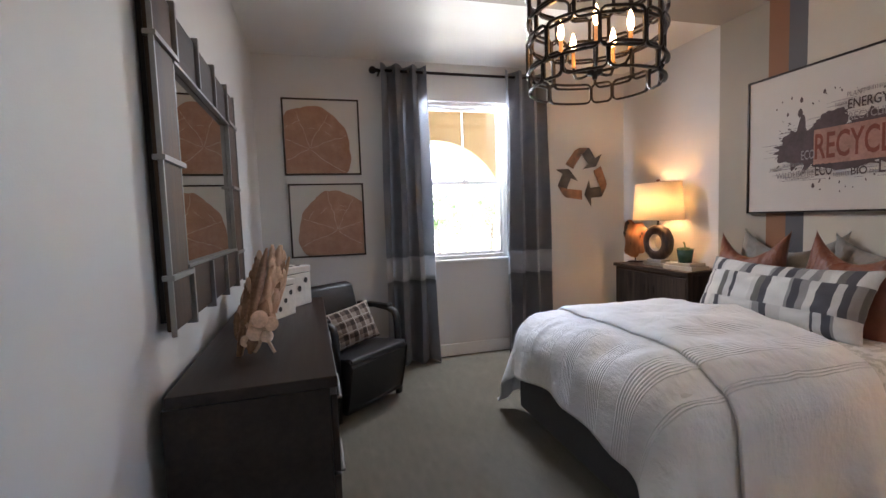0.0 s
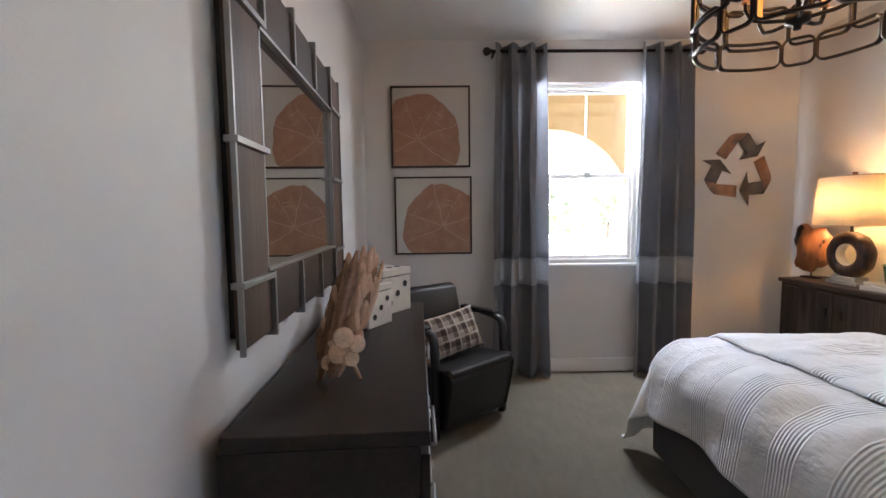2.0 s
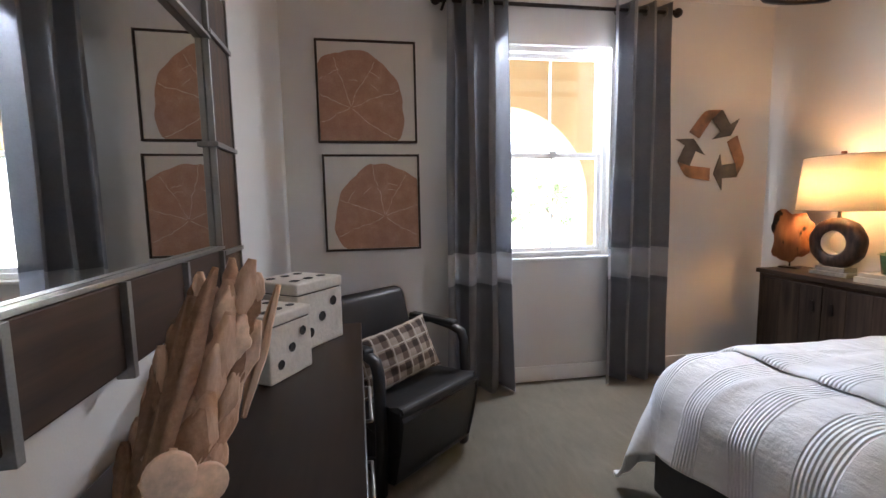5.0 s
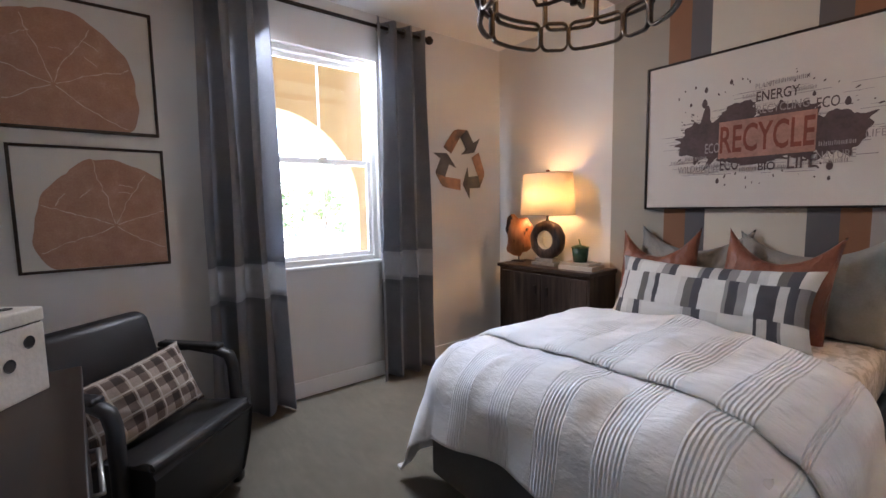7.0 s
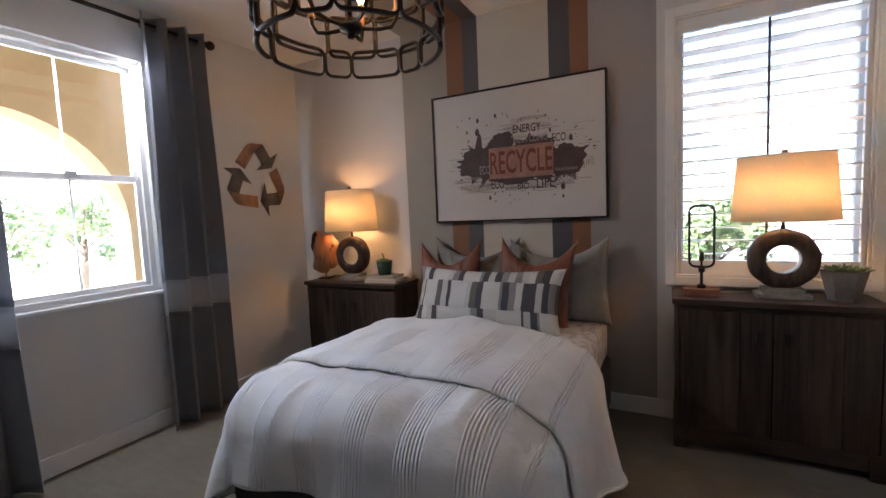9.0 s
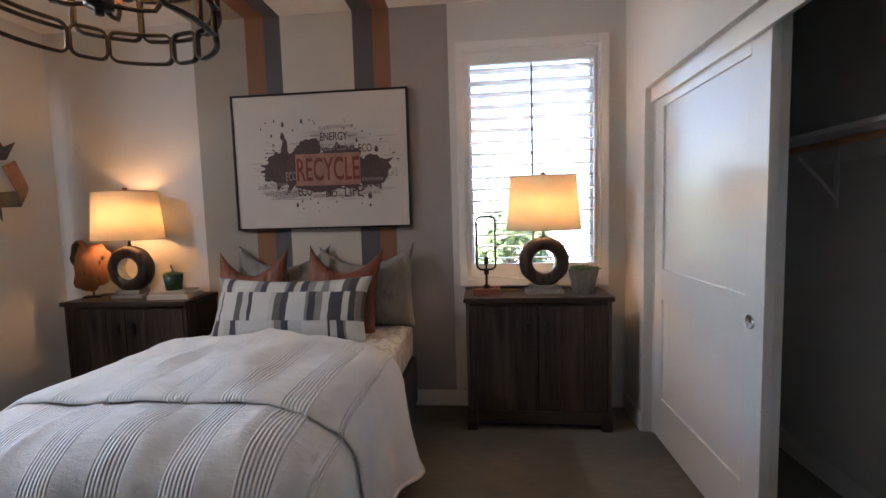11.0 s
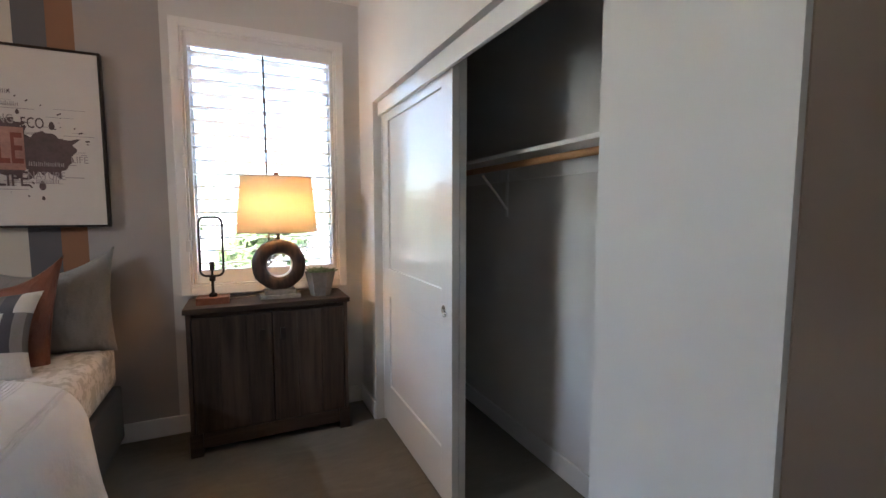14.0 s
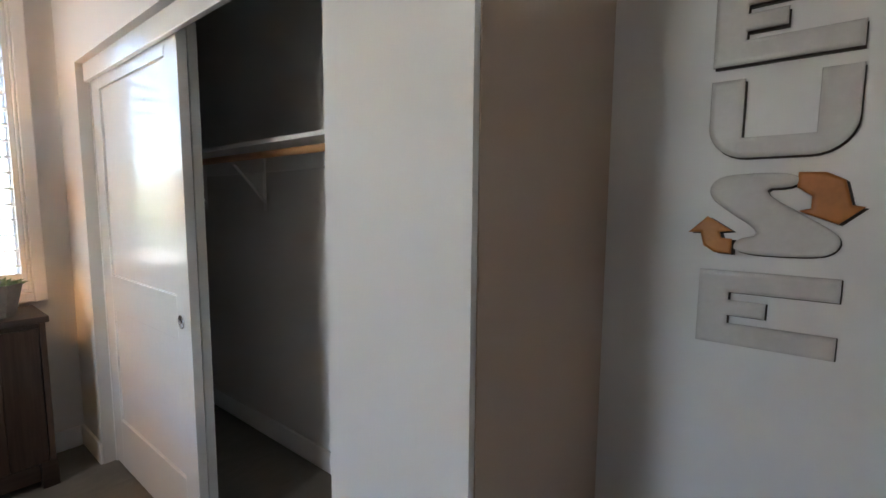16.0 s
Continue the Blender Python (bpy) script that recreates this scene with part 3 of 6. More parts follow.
def north_window():
    w = thing("window_1", "white vinyl single-hung window with a grille bar, daylight behind", "window", ((WX0 + WX1) / 2, YN + 0.075, WZ0), kind="structure")
    W, H = WX1 - WX0, WZ1 - WZ0
    zm = 1.645 - WZ0
    fr = bmesh.new()
    t = 0.035
    box(fr, (-W / 2, -0.035, 0), (-W / 2 + t, 0.07, H), 0.003)
    box(fr, (W / 2 - t, -0.035, 0), (W / 2, 0.07, H), 0.003)
    box(fr, (-W / 2 + t, -0.035, H - t), (W / 2 - t, 0.07, H), 0.003)
    box(fr, (-W / 2 + t, -0.035, 0), (W / 2 - t, 0.07, t), 0.003)
    part("window_frame", fr, M_VINYL, w)
    for nm, z0, z1, y in (("upper_sash", zm - 0.01, H - t, 0.03), ("lower_sash", t, zm + 0.03, 0.0)):
        s = bmesh.new()
        k = 0.032
        x = W / 2 - t
        box(s, (-x, y - 0.015, z0), (-x + k, y + 0.012, z1), 0.003)
        box(s, (x - k, y - 0.015, z0), (x, y + 0.012, z1), 0.003)
        box(s, (-x + k, y - 0.015, z1 - k), (x - k, y + 0.012, z1), 0.003)
        box(s, (-x + k, y - 0.015, z0), (x - k, y + 0.012, z0 + k), 0.003)
        so = part(nm, s, M_VINYL, w)
        g = part("pane", boxed((-x + k, y - 0.003, z0 + k), (x - k, y + 0.001, z1 - k)), M_GLASS, so)
        g.visible_shadow = False
        part("grille_bar", boxed((-0.007, y + 0.004, z0 + k), (0.007, y + 0.011, z1 - k), 0.002), M_VINYL, so)
    part("sash_lock", boxed((-0.03, -0.03, zm + 0.03), (0.03, -0.005, zm + 0.045), 0.004), M_VINYL, w)
    part("window_sill", boxed((-W / 2 - 0.03, -0.115, -0.022), (W / 2 + 0.03, -0.036, 0.0), 0.005), M_TRIM, w)
    return w


north_window()

# ---- curtains ----
CURTAIN_TOP, ROD_Z, ROD_Y = 2.665, 2.615, YN - 0.105


def curtain(x0, x1, seed, label):
    """A grommet-topped panel hanging in deep folds, in three sewn lengths."""
    rnd = random.Random(seed)
    c = thing("curtain", label, "curtain", ((x0 + x1) / 2, ROD_Y, 0.0), group="curtains at the window")
    w = x1 - x0
    folds = 3
    nx, nz = 72, 26
    ph = rnd.uniform(0, 1)

    def sheet(za, zb, n):
        bm = bmesh.new()
        rows = []
        for j in range(n + 1):
            z = za + (zb - za) * j / n
            k = z / CURTAIN_TOP
            row = []
            for i in range(nx + 1):
                u = i / nx
                a = 2 * math.pi * folds * u - math.pi / 2
                amp = 0.052 + 0.014 * (1 - k)
                spread = 1.0 + 0.15 * (1 - k) ** 1.5
                x = (u - 0.5) * w * spread + 0.016 * math.sin(2 * a + 0.6) + 0.006 * math.sin(a * 0.5 + 9 * k + ph)
                y = amp * 1.12 * math.tanh(1.9 * math.sin(a)) + 0.010 * math.sin(5 * k + ph * 6 + 3 * u) * (1 - k)
                zz = z + (0.006 * math.sin(a + 1) if z < 0.05 else 0)
                row.append(bm.verts.new((x, y, zz)))
            rows.append(row)
        for A, B in zip(rows, rows[1:]):
            for i in range(nx):
                bm.faces.new((A[i], A[i + 1], B[i + 1], B[i]))
        bmesh.ops.solidify(bm, geom=bm.faces[:], thickness=0.003)
        return bm
    part("upper_panel", sheet(0.985, CURTAIN_TOP, 30), M_CURTAIN, c, "", True)
    part("pale_band", sheet(0.770, 0.985, 5), M_BAND, c, "pale grey woven band", True)
    part("lower_panel", sheet(0.012, 0.770, 14), M_CURTAIN, c, "", True)
    for i in range(2 * folds):
        u = (i + 0.5) / (2 * folds)
        bm = bmesh.new()
        x = (u - 0.5) * w
        pts = [(x + (0.004 if i % 2 else -0.004), 0.028 * math.cos(a), ROD_Z + 0.028 * math.sin(a)) for a in [2 * math.pi * k / 14 for k in range(14)]]
        tube(bm, pts, 0.006, 6, True)
        part("grommet", bm, M_PEWTER, c, "steel grommet ring", True)
    return c


curtain(1.015, 1.425, 1, "grey linen curtain with a pale band, beside the armchair")
curtain(2.165, 2.585, 2, "grey linen curtain with a pale band beside the recycling sign")
rod = thing("curtain_rod", "dark bronze curtain rod with ball finials", "curtain rod", (0, ROD_Y, ROD_Z))
part("pole", tube(bmesh.new(), [(0.985, 0, 0), (2.62, 0, 0)], 0.0125, 14), M_ROD, rod, "", True)
for x, s in ((0.985, -1), (2.62, 1)):
    bm = bmesh.new()
    lathe(bm, [(0.013, -0.012), (0.019, -0.006), (0.013, 0.002), (0.024, 0.012), (0.032, 0.028), (0.032, 0.040), (0.022, 0.058), (0.006, 0.066)], 18)
    bm.transform(pose(x, 0, 0, 0, 90 * s, 0))
    part("finial", bm, M_ROD, rod, "", True)
for x in (1.005, 2.602):
    part("bracket", boxed((x - 0.009, 0.0, -0.022), (x + 0.009, 0.103, -0.0125), 0.002), M_ROD, rod)

# ---- recycling sign ----


def recycle_sign():
    s = thing("recycling_sign", "three chasing arrows in copper and grey metal on the wall", "wall decor", (3.047, YN - 0.004, 1.694))
    k = 0.00152
    tail = [(-129, 84), (-60, 172), (-44, 184), (-24, 190), (42, 192), (-7, 146), (-74, 52)]
    head = [(-7, 146), (42, 192), (50, 188), (93, 122), (144, 152), (99, 67), (90, 65), (-4, 49), (39, 84)]
    for i in range(3):
        a = radians(120 * i)

        def turned(pts):
            return [(k * (x * math.cos(a) - z * math.sin(a)), k * (x * math.sin(a) + z * math.cos(a))) for x, z in pts]
        arrow = part("arrow_head", prism(bmesh.new(), turned(head), 0.004, Matrix.Translation((0, -0.016, 0))), M_STEELPATINA, s, "grey metal arrow head with swept barbs")
        part("arrow_tail", prism(bmesh.new(), turned(tail), 0.004, Matrix.Translation((0, -0.012, 0))), M_PATINA, arrow, "mottled copper tail of the arrow")
    return s


recycle_sign()

# ---- tree-slice pictures ----


def slice_picture(x0, x1, z0, z1, cx, cz, R, seed, label):
    rnd = random.Random(seed)
    p = thing("framed_picture", label, "picture", (x0, YN - 0.001, z0), group="tree slice pictures")
    w, h = x1 - x0, z1 - z0
    fr = bmesh.new()
    t = 0.014
    for a, b in (((0, -0.034, 0), (t, 0, h)), ((w - t, -0.034, 0), (w, 0, h)), ((t, -0.034, 0), (w - t, 0, t)), ((t, -0.034, h - t), (w - t, 0, h))):
        box(fr, a, b, 0.002)
    part("frame", fr, M_FRAME, p, "thin dark wooden frame")
    part("canvas", boxed((t, -0.024, t), (w - t, 0, h - t)), M_BLUEPRINT, p, "beige canvas")
    lo, hix, hiz = t + 0.001, w - t - 0.001, h - t - 0.001
    ang = [2 * math.pi * i / 90 for i in range(90)]
    ph = [rnd.uniform(0, 6.28) for _ in range(5)]

    def radius(a):
        r = R * (1 + 0.035 * math.sin(3 * a + ph[0]) + 0.02 * math.sin(7 * a + ph[1]) + 0.008 * math.sin(17 * a + ph[2]))
        if 1.75 < a < 2.1:
            r *= 1.035
        return r
    bm = bmesh.new()
    mid = bm.verts.new((min(max(cx, lo), hix), -0.0262, min(max(cz, lo), hiz)))
    ring = [bm.verts.new((min(max(cx + radius(a) * math.cos(a), lo), hix), -0.0262, min(max(cz + radius(a) * math.sin(a), lo), hiz))) for a in ang]
    for i in range(90):
        try:
            bm.faces.new((mid, ring[(i + 1) % 90], ring[i]))
        except ValueError:
            pass
    bmesh.ops.dissolve_degenerate(bm, edges=bm.edges, dist=0.0001)
    part("tree_slice_print", bm, M_STUMP, p, "terracotta print of a sawn trunk")
    cr = bmesh.new()
    for k, a0 in enumerate((0.35, 1.15, 1.75, 2.75, 3.6, 5.6)):
        pts = []
        r, a = 0.01, a0
        while r < radius(a % 6.283) * 0.98:
            q = (cx + r * math.cos(a), -0.0265, cz + r * math.sin(a))
            if lo < q[0] < hix and lo < q[2] < hiz:
                pts.append(q)
            r += 0.02
            a += rnd.uniform(-0.055, 0.055) * min(1, 0.15 / r)
        for A, B in zip(pts, pts[1:]):
            d = Vector((B[0] - A[0], 0, B[2] - A[2])).normalized()
            n = Vector((-d.z, 0, d.x)) * rnd.uniform(0.0009, 0.0026)
            va, vb = Vector(A), Vector(B)
            cr.faces.new([cr.verts.new(v) for v in (va + n, vb + n, vb - n, va - n)])
    # curved checks between the rays
    for k in range(5):
        a, r = rnd.uniform(0.2, 2.9), R * rnd.uniform(0.45, 0.9)
        for s in range(5):
            a2 = a + 0.06
            q = [Vector((cx + rr * math.cos(aa), -0.0265, cz + rr * math.sin(aa))) for rr, aa in ((r + 0.0022, a), (r + 0.0022, a2), (r - 0.001, a2), (r - 0.001, a))]
            if all(lo < v.x < hix and lo < v.z < hiz for v in q):
                cr.faces.new([cr.verts.new(v) for v in q])
            a, r = a2, r + rnd.uniform(-0.004, 0.004)
    tagged(part("crack_print", cr, M_CRACK, p, "pale lines of cracks and rings"), kind="stuff")
    return p


slice_picture(0.183, 0.823, 1.731, 2.378, 0.215, 0.222, 0.350, 5, "upper framed print of a terracotta tree slice")
slice_picture(0.200, 0.832, 1.022, 1.657, 0.395, 0.228, 0.330, 9, "lower framed print of a terracotta tree slice")

# ---- dresser ----


def dresser():
    d = thing("dresser", "long espresso-stained wooden dresser with steel pulls, standing against the wall", "dresser", (0.012, 2.245, 0.0), 2.2)
    D, L, H = 0.500, 1.347, 0.897
    part("top", boxed((0.075, 0.0, H - 0.032), (D, L, H), 0.003), M_ESPRESSO, d)
    bm = bmesh.new()
    box(bm, (0.067, 0.003, 0.03), (D - 0.022, L - 0.003, H - 0.034))
    part("body", bm, M_ESPRESSO, d)
    part("plinth", boxed((0.09, 0.03, 0.0), (D - 0.05, L - 0.03, 0.03)), M_ESPRESSO, d)
    z0 = 0.045
    hs = (0.30, 0.27, 0.235)
    for h in hs:
        for c in range(2):
            y0 = 0.012 + c * (L / 2 - 0.004)
            y1 = y0 + L / 2 - 0.02
            dr = part("drawer", boxed((D - 0.021, y0, z0), (D - 0.002, y1, z0 + h - 0.010), 0.002), M_ESPRESSO, d)
            hb = bmesh.new()
            ym = (y0 + y1) / 2
            zt = z0 + h * 0.55
            tube(hb, [(D - 0.002, ym - 0.11, zt), (D + 0.017, ym - 0.11, zt), (D + 0.017, ym + 0.11, zt), (D - 0.002, ym + 0.11, zt)], 0.0055, 6)
            part("handle", hb, M_PEWTER, dr, "steel bar pull", True)
        z0 += h
    return d


dresser()

# ---- mirror ----


def mirror():
    Y0, Y1, Z0, Z1 = 2.384, 3.655, 1.018, 2.012
    m = thing("wall_mirror", "rectangular mirror framed in dark planks held by steel straps", "mirror", (west_x(Y0) - 0.030, Y0, Z0), WEST_TURN)
    L, H, P = Y1 - Y0, Z1 - Z0, 0.185
    part("back_board", boxed((0.031, 0.035, 0.035), (0.051, L - 0.035, H - 0.035)), M_IRON, m)
    part("mirror_glass", boxed((0.051, P - 0.02, P - 0.02), (0.055, L - P + 0.02, H - P + 0.02)), M_MIRROR, m, "silvered mirror glass")
    for nm, a, b, mt in (("plank", (0.051, 0.012, 0.012), (0.074, P, H - 0.012), M_PLANK_V), ("plank", (0.051, L - P, 0.012), (0.074, L - 0.012, H - 0.012), M_PLANK_V),
                         ("plank", (0.051, P + 0.004, 0.012), (0.070, L - P - 0.004, P - 0.01), M_PLANK_H), ("plank", (0.051, P + 0.004, H - P + 0.01), (0.070, L - P - 0.004, H - 0.012), M_PLANK_H)):
        part(nm, boxed(a, b, 0.005), mt, m, "dark stained plank")
    for a, b in (((0.066, 0.0, 0.0), (0.079, 0.009, H)), ((0.066, L - 0.009, 0.0), (0.079, L, H))):
        part("edge_bar", boxed(a, b, 0.001), M_PEWTER, m, "steel edge bar")
    for a, b in (((0.056, P + 0.001, P - 0.008), (0.078, L - P - 0.001, P + 0.002)), ((0.056, P + 0.001, H - P - 0.002), (0.078, L - P - 0.001, H - P + 0.008)),
                 ((0.056, P + 0.001, P + 0.003), (0.074, P + 0.011, H - P - 0.003)), ((0.056, L - P - 0.011, P + 0.003), (0.074, L - P - 0.001, H - P - 0.003))):
        part("inner_bar", boxed(a, b, 0.001), M_PEWTER, m, "steel lip round the glass")
    # straps across the upright planks
    for z in (P - 0.02, H * 0.5, H - P + 0.015):
        for ya, yb in ((-0.001, P + 0.022), (L - P - 0.022, L + 0.001)):
            part("strap", boxed((0.053, ya, z - 0.0075), (0.085, yb, z + 0.0075), 0.001), M_PEWTER, m, "flat steel strap")
    # straps across the level planks
    n = 4
    for i in range(n):
        y = P + 0.03 + (L - 2 * P - 0.06) * i / (n - 1)
        for za, zb in ((-0.004, P - 0.01), (H - P + 0.010, H + 0.006)):
            part("strap", boxed((0.052, y - 0.0075, za), (0.083, y + 0.0075, zb), 0.001), M_PEWTER, m, "flat steel strap")
    return m


mirror()

# ---- things on the dresser ----
DT = 0.897


def die_box(x, y, turn, s, h, label, pips):
    d = thing("dice_box", label, "box", (x, y, DT), turn, group="dice boxes")
    body_h = h * 0.82
    part("body", boxed((-s / 2, -s / 2, 0), (s / 2, s / 2, body_h), 0.004), M_DICE, d)
    lid = part("lid", boxed((-s / 2 - 0.002, -s / 2 - 0.002, body_h + 0.003), (s / 2 + 0.002, s / 2 + 0.002, h), 0.005), M_DICE, d)
    # black block that paints the shade in the joint under the lid
    part("lid_shadow_gap", boxed((-s / 2 + 0.004, -s / 2 + 0.004, body_h), (s / 2 - 0.004, s / 2 - 0.004, body_h + 0.004)), M_DOT_AND_GAP, d)
    r = s * 0.078

    def pip(m, parent):
        bm = bmesh.new()
        lathe(bm, [(r * 0.4, -0.0005), (r * 0.92, 0.0008), (r, 0.0022), (r * 0.9, 0.0024), (r * 0.75, 0.0012), (r * 0.1, 0.0010)], 16)
        bm.transform(m)
        part("pip", bm, M_DOT_AND_GAP, parent, "black painted pip")
    for i in (-1, 0, 1):          # three on the long side
        pip(pose(s / 2, i * s * 0.27, h * 0.44 + i * h * 0.19, 0, 90, 0), d)
    for i in (-1, 1):             # two on the near side
        pip(pose(i * s * 0.24, -s / 2, h * 0.40 - i * h * 0.16, 90, 0, 0), d)
    for i in (-1, 1):             # six on the lid
        for j in (-1, 0, 1):
            pip(pose(i * s * 0.25, j * s * 0.29, h, 0, 0, 0), lid)
    return d


die_box(0.236, 3.177, -30, 0.155, 0.168, "small white wooden die-shaped box with black pips and chipped edges", 3)
die_box(0.270, 3.436, -35, 0.195, 0.203, "larger white wooden die-shaped box with a lid and black pips", 3)


def driftwood():
    rnd = random.Random(11)
    d = thing("driftwood_sculpture", "fish-shaped sculpture of driftwood sticks and wood slices on peg feet", "sculpture", (0.275, 2.585, DT))

    def axis(k):
        return Vector((-0.036 + 0.078 * k, -0.02 + 0.110 * k, 0.048 + 0.268 * k))
    for x, y, dx in ((-0.044, -0.006, -0.020), (0.012, -0.012, 0.030)):
        part("leg", tube(bmesh.new(), [(x + dx, y - 0.014, 0.0), (x, y, 0.06)], 0.0058, 8), M_DRIFT, d, "pale wooden peg", True)

    def shard(name, c, way, ln, w, t, face, material, label):
        """A leaf-shaped splinter of wood with uneven edges."""
        bm = bmesh.new()
        s0 = rnd.uniform(0, 6)
        right = []
        n = 9
        for i in range(n + 1):
            q = i / n
            half = w * (math.sin(math.pi * (0.08 + 0.84 * q)) ** 0.75) * (1 + 0.16 * math.sin(9 * q + s0) + 0.08 * math.sin(21 * q + s0))
            right.append((half, (q - 0.5) * ln))
        outline = [(a, b) for a, b in right] + [(-a * rnd.uniform(0.8, 1.15), b) for a, b in right[::-1]]
        prism(bm, outline, t)
        bmesh.ops.bevel(bm, geom=[e for e in bm.edges if any(len(f.verts) > 4 for f in e.link_faces)], offset=min(t * 0.35, 0.004), segments=2, affect='EDGES')
        for v in bm.verts:
            v.co.y += 0.10 * v.co.z * v.co.z / ln + 0.002 * math.sin(60 * v.co.x + s0)
        zz = Vector(way).normalized()
        yy = (Vector(face) - zz * Vector(face).dot(zz)).normalized()
        xx = yy.cross(zz)
        m = Matrix((xx, yy, zz)).transposed().to_4x4()
        bm.transform(Matrix.Translation(c) @ m)
        return part(name, bm, material, d, label, True)
    # two long sticks on the wall side, from the foot to the tip
    shard("stick", axis(0.42) + Vector((-0.038, -0.022, 0.0)), (0.20, 0.37, 1), 0.33, 0.017, 0.020, (0.3, 1, 0), M_DRIFT2, "long brown driftwood stick")
    shard("stick", axis(0.52) + Vector((-0.012, -0.030, 0.005)), (0.23, 0.37, 1), 0.34, 0.015, 0.018, (-0.2, 1, 0), M_DRIFT2, "long brown driftwood stick")
    # slivers fanned out along the wall side
    for i in range(10):
        k = 0.10 + 0.085 * i
        shard("sliver", axis(k) + Vector((-0.050 + 0.012 * k, 0.004 + 0.012 * math.sin(i), 0.02)), (-0.04, 0.26, 1), rnd.uniform(0.075, 0.105), 0.0125, 0.012, (0.6, 1, 0), M_DRIFT if i % 2 else M_DRIFT2, "driftwood sliver")
    # overlapping splinters that make the body
    for i in range(30):
        k = (i + 0.5) / 30
        side = math.sin(i * 2.4)
        wide = 0.034 * math.sin(math.pi * min(1.0, 0.22 + 0.74 * k)) ** 0.8
        c = axis(k) + Vector((side * wide + 0.012, -0.026 + 0.024 * abs(side) + rnd.uniform(-0.004, 0.004), rnd.uniform(-0.01, 0.01)))
        shard("splinter", c, (0.20 + 0.16 * side, 0.34 + rnd.uniform(-0.12, 0.1), 1), rnd.uniform(0.07, 0.12), rnd.uniform(0.013, 0.023), rnd.uniform(0.009, 0.014), (0.35 * side, 1, rnd.uniform(-0.2, 0.3)), (M_DRIFT, M_SLICE, M_DRIFT)[i % 3] if i % 8 else M_DRIFT2, "pale driftwood splinter")
    # a few splinters behind
    for i in range(8):
        k = 0.15 + 0.1 * i
        shard("splinter", axis(k) + Vector((0.01 * math.sin(3 * i), 0.022, 0)), (0.10, 0.36, 1), 0.10, 0.024, 0.012, (0, 1, 0), M_DRIFT2, "brown driftwood splinter")
    # round slices low on the front
    for x, y, z, R in ((-0.012, -0.046, 0.078, 0.027), (0.022, -0.040, 0.062, 0.021), (0.004, -0.050, 0.122, 0.028), (0.036, -0.034, 0.100, 0.024), (-0.040, -0.040, 0.052, 0.020)):
        bm = bmesh.new()
        lathe(bm, [(R * 0.2, -0.0052), (R * 0.9, -0.006), (R, -0.004), (R, 0.004), (R * 0.9, 0.006), (R * 0.16, 0.0052)], 18)
        bm.transform(pose(x, y, z, 80, 6, 30))
        part("wood_slice", bm, M_SLICE, d, "round pale wood slice", True)
    shard("spike", Vector((0.060, 0.128, 0.205)), (0.28, 0.16, 1), 0.21, 0.0105, 0.016, (0.2, 1, 0), M_DRIFT, "pointed driftwood spike")
    return d


driftwood()

# ---- armchair ----


def pillow_bm(w, h, t, nx=40, nz=30, flange=0.0, sag=0.0, seed=0):
    """A stuffed cushion standing in the x-z plane, with pointed corners and creases; UV across its face."""
    rnd = random.Random(seed)
    ph = [rnd.uniform(0, 6.28) for _ in range(6)]
    bm = bmesh.new()
    uv = bm.loops.layers.uv.new("UVMap")
    sides = []
    coord = {}
    for s in (-1, 1):
        g = []
        for j in range(nz + 1):
            row = []
            for i in range(nx + 1):
                u, v = 2 * i / nx - 1, 2 * j / nz - 1
                edge = abs(u) > 0.999 or abs(v) > 0.999
                if edge and s == 1:
                    row.append(sides[0][j][i])
                    continue
                e = max(0.0, (1 - u * u) * (1 - v * v))
                y = s * t / 2 * e ** 0.42
                crease = 0.05 * math.sin(9 * u + ph[0] + 5 * v) * math.sin(7 * v + ph[1]) + 0.05 * math.sin(17 * (u * v) + ph[2])
                dent = abs(noise.noise(Vector((u * 2.2 + ph[3], v * 1.3, ph[4]))))
                crease -= 0.16 * max(0.0, 1 - dent * 9) * (0.4 + 0.6 * min(1.0, abs(u * v) * 3))
                y *= 1 + crease
                pinch = 1 - 0.075 * (1 - v * v) * abs(u) ** 3
                pinz = 1 - 0.085 * (1 - u * u) * abs(v) ** 3
                x = u * w / 2 * pinch
                z = v * h / 2 * pinz - sag * (1 - u * u) * (v + 1) * 0.5
                vert = bm.verts.new((x, y, z + h / 2))
                coord[vert] = (i / nx, j / nz)
                row.append(vert)
            g.append(row)
        sides.append(g)
        for j in range(nz):
            for i in range(nx):
                q = (g[j][i], g[j][i + 1], g[j + 1][i + 1], g[j + 1][i])
                f = bm.faces.new(q if s == -1 else q[::-1])
                for lp in f.loops:
                    lp[uv].uv = coord[lp.vert]
    return bm


